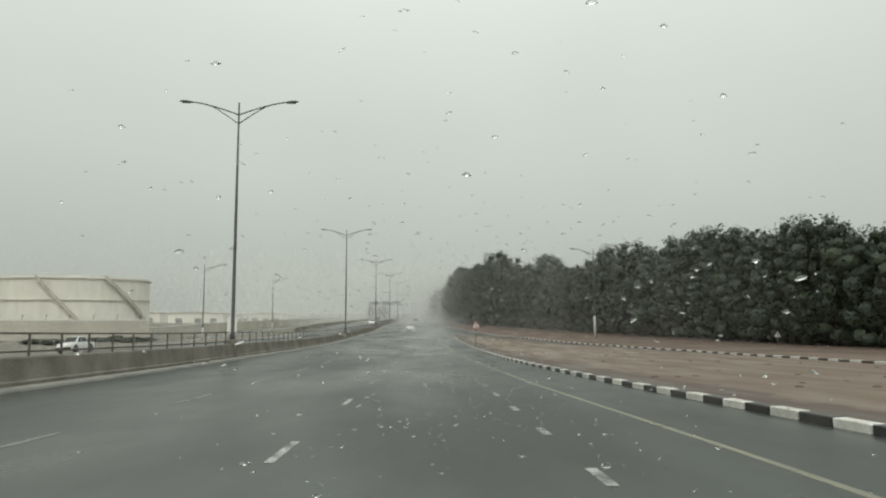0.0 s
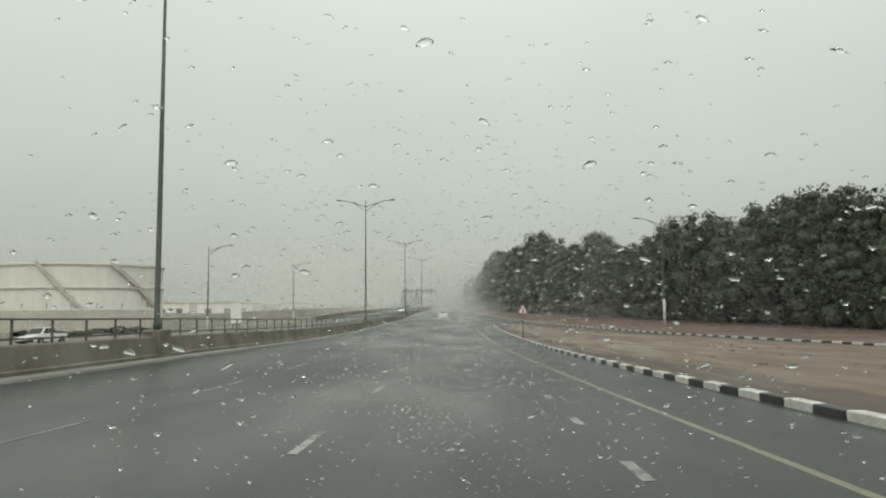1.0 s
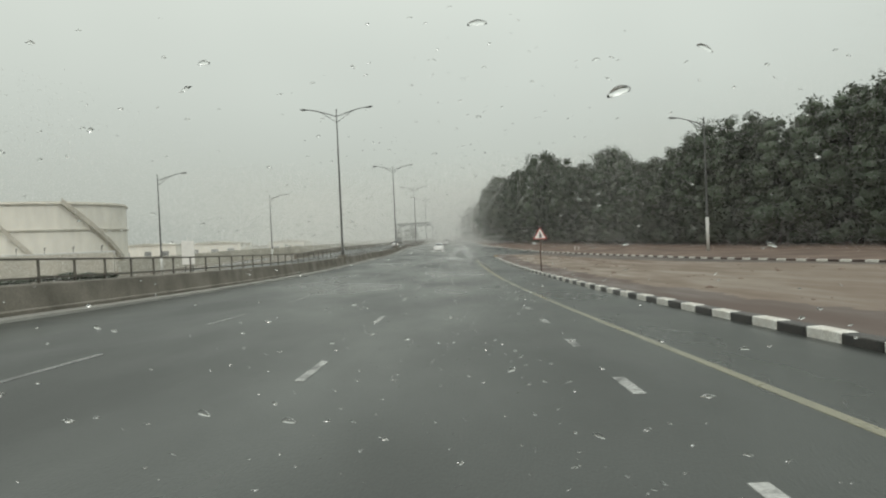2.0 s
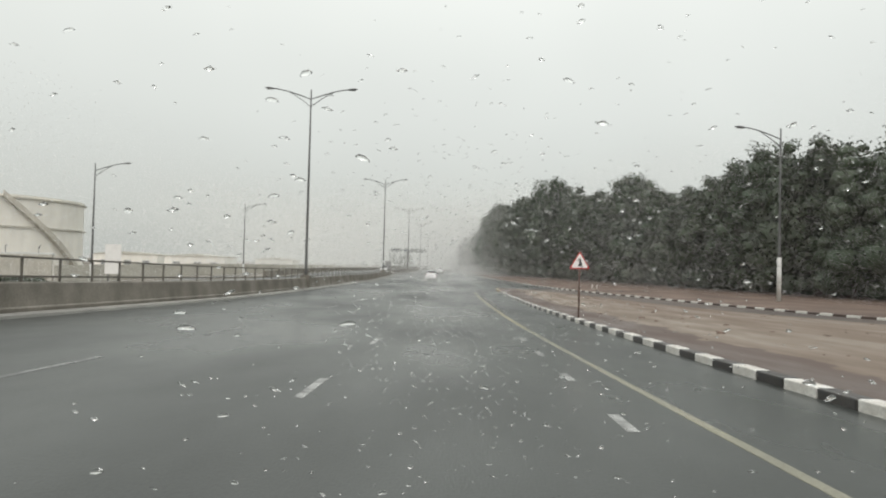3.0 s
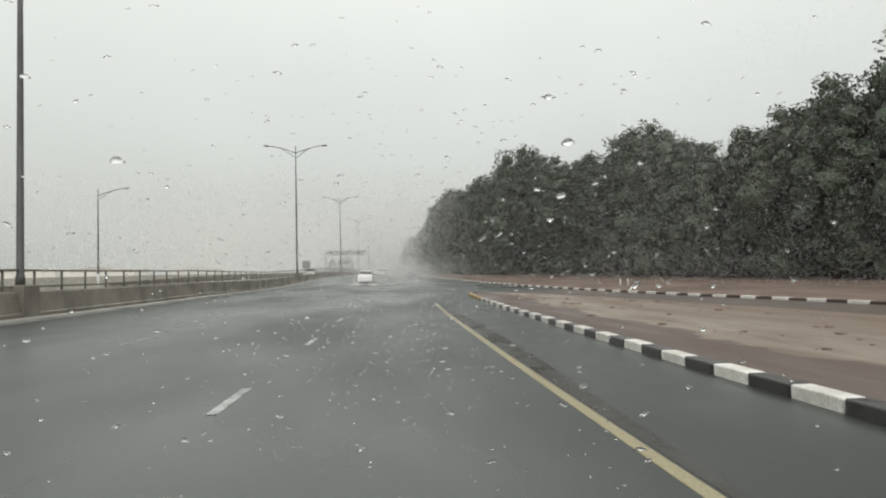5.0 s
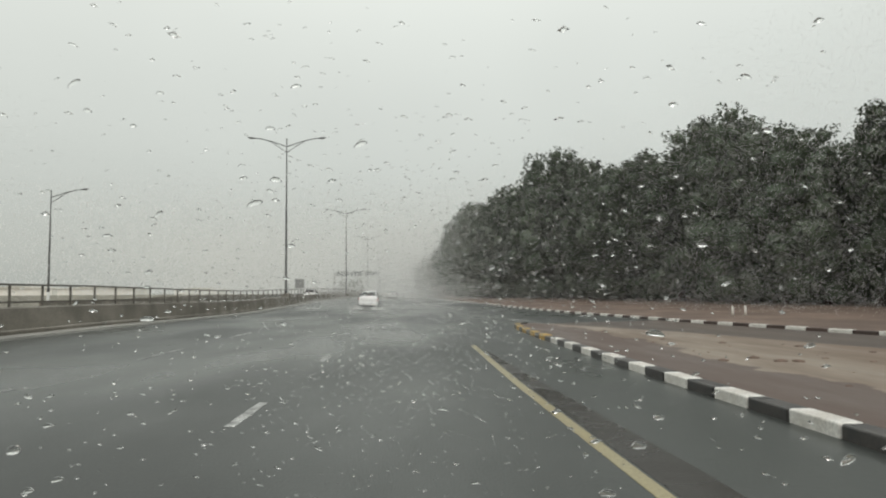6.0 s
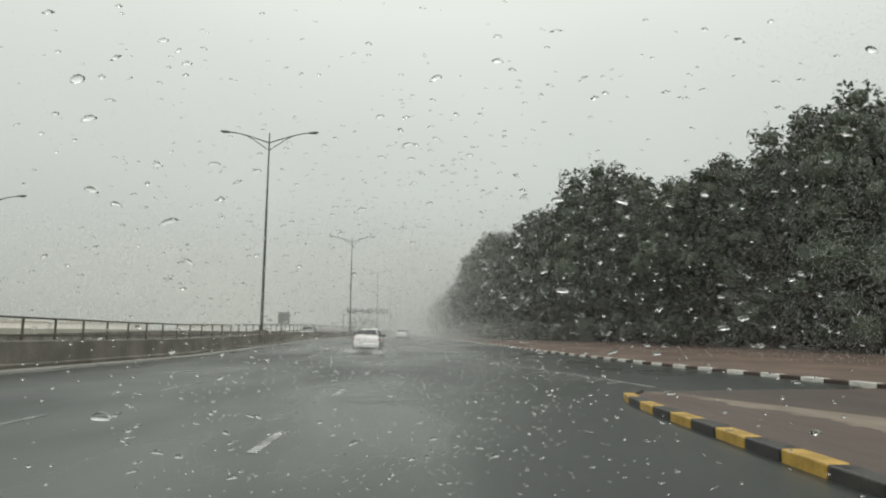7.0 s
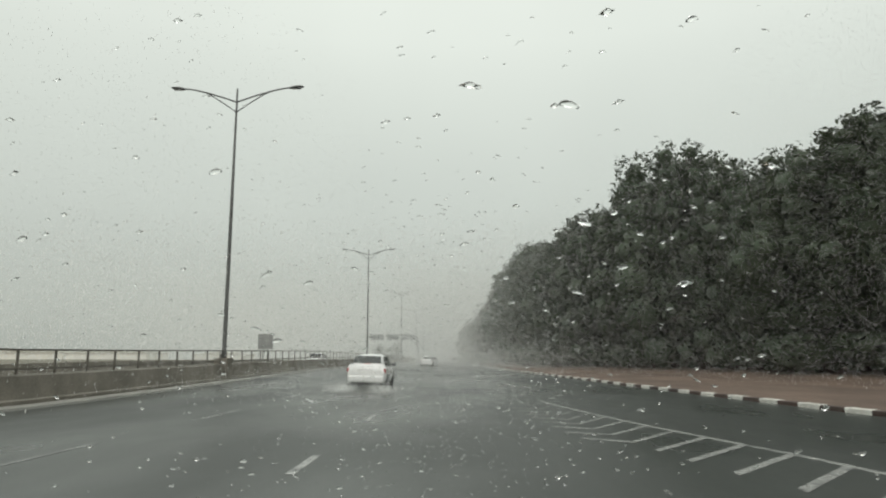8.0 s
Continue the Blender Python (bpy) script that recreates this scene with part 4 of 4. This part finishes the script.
def pickup(m, label):
    ob = thing("pickup_truck", label, "pickup truck", m)
    hull = [(-2.6, 0.80, 0.45, 1.0), (-2.5, 0.86, 0.40, 1.05), (0.2, 0.88, 0.38, 1.05), (1.4, 0.87, 0.38, 1.05), (2.3, 0.82, 0.40, 0.98), (2.6, 0.70, 0.48, 0.80)]
    part("body", loft([(y, [(0, z0), (w_, z0), (w_ + 0.02, (z0 + z1) / 2), (w_ * 0.97, z1), (0, z1 + 0.01)]) for y, w_, z0, z1 in hull]), CAR_WHITE, ob, smooth=False)
    part("cabin", loft([(y, [(0, 1.0), (0.80, 1.0), (wt, zt), (0, zt + 0.03)]) for y, wt, zt in ((-0.95, 0.72, 1.10), (-0.85, 0.62, 1.70), (0.55, 0.62, 1.72), (1.35, 0.70, 1.08))]), CAR_WHITE, ob)
    part("windscreen", quad_plate([(0.66, 1.30, 1.12), (-0.66, 1.30, 1.12), (-0.58, 0.62, 1.66), (0.58, 0.62, 1.66)], 0.03), CAR_GLASS, ob, "dark windscreen")
    for s in (1, -1):
        for y0, y1, y2, y3 in ((-0.80, 0.10, 0.10, -0.76), (0.18, 1.10, 0.52, 0.18)):
            q = [(s * 0.775, y0, 1.12), (s * 0.775, y1, 1.12), (s * 0.655, y2, 1.62), (s * 0.655, y3, 1.62)]
            part("side_window", quad_plate(q if s > 0 else q[::-1], 0.02), CAR_GLASS, ob, "dark side window")
        a, b = sorted((s * 0.45, s * 0.72))
        part("headlamp", boxed(a, b, 2.42, 2.56, 0.72, 0.86, bevel=0.03), LENS, ob)
        for y in (-1.6, 1.6):
            wheel(ob, s * 0.80, y, 0.36)
            part("wheel_arch", tube([(s * 0.70, y, 0.42), (s * 0.905, y, 0.42)], 0.42, 22), TRIM_BLACK, ob, "dark wheel arch")
    part("cargo_bed", boxed(-0.72, 0.72, -2.45, -1.05, 0.98, 1.075), TRIM_BLACK, ob, "dark open load bed")
    part("bumper", boxed(-0.80, 0.80, 2.5, 2.68, 0.42, 0.62, bevel=0.04), TRIM_BLACK, ob)
    return ob


pickup(put(-39.4, 75.5, 180), "white pickup truck on the wet service road")

# ---------------------------------------------------------------- rain haze, built of pale slivers
def haze_slivers(n, x0, x1, y0, y1, z1, length, width, seed, even=1.0):
    """Thin pale slivers that stand in for rain haze, as corner points."""
    r = np.random.RandomState(seed)
    x, y, z = x0 + (x1 - x0) * r.rand(n), y0 + (y1 - y0) * r.rand(n) ** even, -1 + z1 * r.rand(n) ** 1.2
    a, ln, wd = r.rand(n) * 3.14159, length * (0.6 + 0.8 * r.rand(n)), width * (0.7 + 0.6 * r.rand(n))
    cx, cy = np.cos(a) * wd / 2, np.sin(a) * wd / 2
    return np.stack([np.stack([x - cx, y - cy, z], 1), np.stack([x + cx, y + cy, z], 1), np.stack([x + 0.08 * ln, y, z + ln], 1)], 1).reshape(-1, 3)


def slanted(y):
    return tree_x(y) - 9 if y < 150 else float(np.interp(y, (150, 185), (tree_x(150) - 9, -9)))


# haze between the road and the trees: the same slivers, following the trees' edge
veil = haze_slivers(860000, 0, 1, 40, 240, 17, 0.056, 0.0142, 11, 0.52)
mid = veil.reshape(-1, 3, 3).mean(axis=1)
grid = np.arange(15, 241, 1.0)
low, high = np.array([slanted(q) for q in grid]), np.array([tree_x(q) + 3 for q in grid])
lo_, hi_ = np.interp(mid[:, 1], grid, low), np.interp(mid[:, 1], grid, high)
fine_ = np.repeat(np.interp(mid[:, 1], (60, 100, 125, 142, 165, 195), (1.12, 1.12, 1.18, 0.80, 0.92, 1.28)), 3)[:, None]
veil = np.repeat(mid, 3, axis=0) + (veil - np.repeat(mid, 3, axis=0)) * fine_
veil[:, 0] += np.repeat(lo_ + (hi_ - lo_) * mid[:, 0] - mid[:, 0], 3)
# the mist of splashing drops that hangs low round the car
r = np.random.RandomState(17)
n = 50000
c = np.stack([r.uniform(-10.6, 3.6, n), r.uniform(130, 158, n), np.minimum(0.02 + 0.30 * r.exponential(1.0, n), 0.95)], 1)
c[:, 2] += np.interp(c[:, 1], grid, [road_z(q) for q in grid]) + 0.039 * np.clip(-c[:, 0], 0, 11)
splash = np.stack([c, c + r.randn(n, 3) * 0.009, c + r.randn(n, 3) * 0.009], 1).reshape(-1, 3)
# pale slivers added to lighten what lies behind them, in place of haze
P = np.concatenate([haze_slivers(230000, -90, 40, 225, 400, 28, 0.36, 0.115, 8), haze_slivers(80000, -190, 60, 400, 760, 40, 1.0, 0.13, 9), veil,
                    haze_slivers(120000, -10.5, 9, 150, 330, 3.2, 0.05, 0.024, 12), haze_slivers(190000, -34, -5, 122, 232, 17, 0.07, 0.0164, 13, 0.7),
                    haze_slivers(170000, -125, -28, 72, 142, 17, 0.12, 0.030, 14), splash])


def sliver_mesh(name, P):
    me = bpy.data.meshes.new(name)
    me.vertices.add(len(P))
    me.vertices.foreach_set("co", P.astype(np.float32).ravel())
    me.loops.add(len(P))
    me.loops.foreach_set("vertex_index", np.arange(len(P), dtype=np.int32))
    me.polygons.add(len(P) // 3)
    me.polygons.foreach_set("loop_start", np.arange(0, len(P), 3, dtype=np.int32))
    me.update(calc_edges=True)
    me.materials.append(PALE_SLIVER)
    return me


haze_me = sliver_mesh("rain", P)
tagged(new("rain", haze_me), "pale slivers standing in for rain haze over the road and trees", "rain", kind="stuff")


r = np.random.RandomState(21)
n = 60000
side = np.where(r.rand(n) < 0.5, -0.74, 0.74)
back = r.rand(n) ** 1.3
c = np.stack([-3.6 + side + (0.10 + 0.40 * back) * r.randn(n), 139.8 - 3.6 * back, np.abs(r.randn(n)) * (0.06 + 0.20 * back)], 1)
c[:, 2] += np.array([gz(q[0], q[1]) for q in c]) + 0.01
d1, d2 = r.randn(n, 3) * 0.006, r.randn(n, 3) * 0.006
tagged(new("spray", sliver_mesh("spray", np.stack([c, c + d1, c + d2], 1).reshape(-1, 3))), "fine water spray thrown up behind the white car's wheels", "spray", kind="stuff")


# ---------------------------------------------------------------- windscreen drops, added in the air over the lane
# their share along the lane follows the strokes of a wiper
drop_share = along((0, 1.5, 8, 15, 22, 26, 29, 38, 43, 49, 56, 66, 69, 75, 82, 91, 97, 102, 105, 112, 118),
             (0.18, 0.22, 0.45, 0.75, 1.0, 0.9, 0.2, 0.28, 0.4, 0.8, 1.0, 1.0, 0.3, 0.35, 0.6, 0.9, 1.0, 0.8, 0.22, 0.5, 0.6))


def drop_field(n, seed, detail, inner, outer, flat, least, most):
    """Lens-shaped drops round the line of travel, for those on an unbuilt windscreen, joined into one mesh."""
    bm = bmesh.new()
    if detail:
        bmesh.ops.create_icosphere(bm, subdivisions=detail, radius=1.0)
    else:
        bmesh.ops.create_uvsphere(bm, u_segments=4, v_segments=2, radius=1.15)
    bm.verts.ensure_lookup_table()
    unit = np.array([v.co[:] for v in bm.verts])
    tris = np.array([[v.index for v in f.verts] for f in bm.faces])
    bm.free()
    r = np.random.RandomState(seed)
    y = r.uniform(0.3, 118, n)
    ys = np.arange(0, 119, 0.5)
    y = y[r.rand(n) < np.interp(y, ys, [drop_share(q) for q in ys])]
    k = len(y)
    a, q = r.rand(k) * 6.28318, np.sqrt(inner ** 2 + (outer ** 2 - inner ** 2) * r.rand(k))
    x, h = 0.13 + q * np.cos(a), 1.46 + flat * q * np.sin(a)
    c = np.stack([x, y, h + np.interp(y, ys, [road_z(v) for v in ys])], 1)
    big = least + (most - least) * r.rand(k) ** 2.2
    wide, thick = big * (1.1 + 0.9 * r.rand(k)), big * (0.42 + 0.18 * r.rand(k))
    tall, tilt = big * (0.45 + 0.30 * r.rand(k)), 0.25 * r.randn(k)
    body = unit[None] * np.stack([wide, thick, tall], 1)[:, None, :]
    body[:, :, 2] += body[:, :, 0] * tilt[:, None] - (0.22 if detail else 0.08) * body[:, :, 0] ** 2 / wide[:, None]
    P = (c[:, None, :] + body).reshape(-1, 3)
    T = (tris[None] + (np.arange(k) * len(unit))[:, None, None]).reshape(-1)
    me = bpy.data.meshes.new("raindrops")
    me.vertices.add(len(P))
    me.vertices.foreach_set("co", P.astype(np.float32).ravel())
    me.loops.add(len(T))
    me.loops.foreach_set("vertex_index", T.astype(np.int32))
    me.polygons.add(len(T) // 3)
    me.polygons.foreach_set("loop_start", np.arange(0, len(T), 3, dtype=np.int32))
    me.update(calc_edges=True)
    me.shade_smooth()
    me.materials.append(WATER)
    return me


tagged(new("raindrops", drop_field(17000, 31, 2, 0.22, 0.66, 0.75, 0.0028, 0.0070)), "large clear drops hung over the lane in place of windscreen drops", "rain", kind="stuff")
tagged(new("raindrops", drop_field(190000, 32, 0, 0.20, 0.56, 0.75, 0.0012, 0.0030)), "dense small clear drops hung over the lane in place of windscreen beads", "rain", kind="stuff")


# ---------------------------------------------------------------- kerb stones
def kerb_mesh(name, length, material, w_=0.26, h=0.16):
    bm = boxed(0, w_, 0.012, length - 0.012, -0.12, h, bevel=0.022)
    me = bpy.data.meshes.new(name)
    bmesh.ops.recalc_face_normals(bm, faces=bm.faces[:])
    bm.to_mesh(me)
    bm.free()
    me.materials.append(material)
    return me


def kerb_row(name, label, line, y0, y1, length, mats, last_mats=None, last_from=1e9, h=0.15):
    ob = thing(name, label, "kerb", kind="structure")
    meshes = {m_: kerb_mesh("kerb_stone", length, m_, h=h) for m_ in {*mats, *(last_mats or ())}}
    y, k = y0, 0
    while y < y1:
        x0, x1 = line(y), line(y + length)
        ang = math.degrees(math.atan2(x0 - x1, length))
        slope = math.degrees(math.atan2(gz(x1, y + length) - gz(x0, y), length))
        use = last_mats if last_mats and y > last_from else mats
        m_ = use[k % 2]
        ob_m = pose(x0 + bend(y), y, gz(x0, y) + rnd.uniform(-0.006, 0.006), slope, 0, ang + rnd.uniform(-0.25, 0.25))
        part("kerb_stone", meshes[m_], m_, ob, m=ob_m)
        y += length * math.cos(radians(ang))
        k += 1
    return ob


kerb_row("kerb_island", "black and white painted kerb of the sandy island", kerb_x, -6, 111.9, 0.86, (KERB_WHITE, KERB_BLACK), (KERB_YELLOW, KERB_BLACK), 103.2)
kerb_row("kerb_verge", "white and brown painted kerb of the soil verge", kerb2_x, 8, 230, 0.9, (KERB_WHITE, KERB_BROWN), h=0.115)
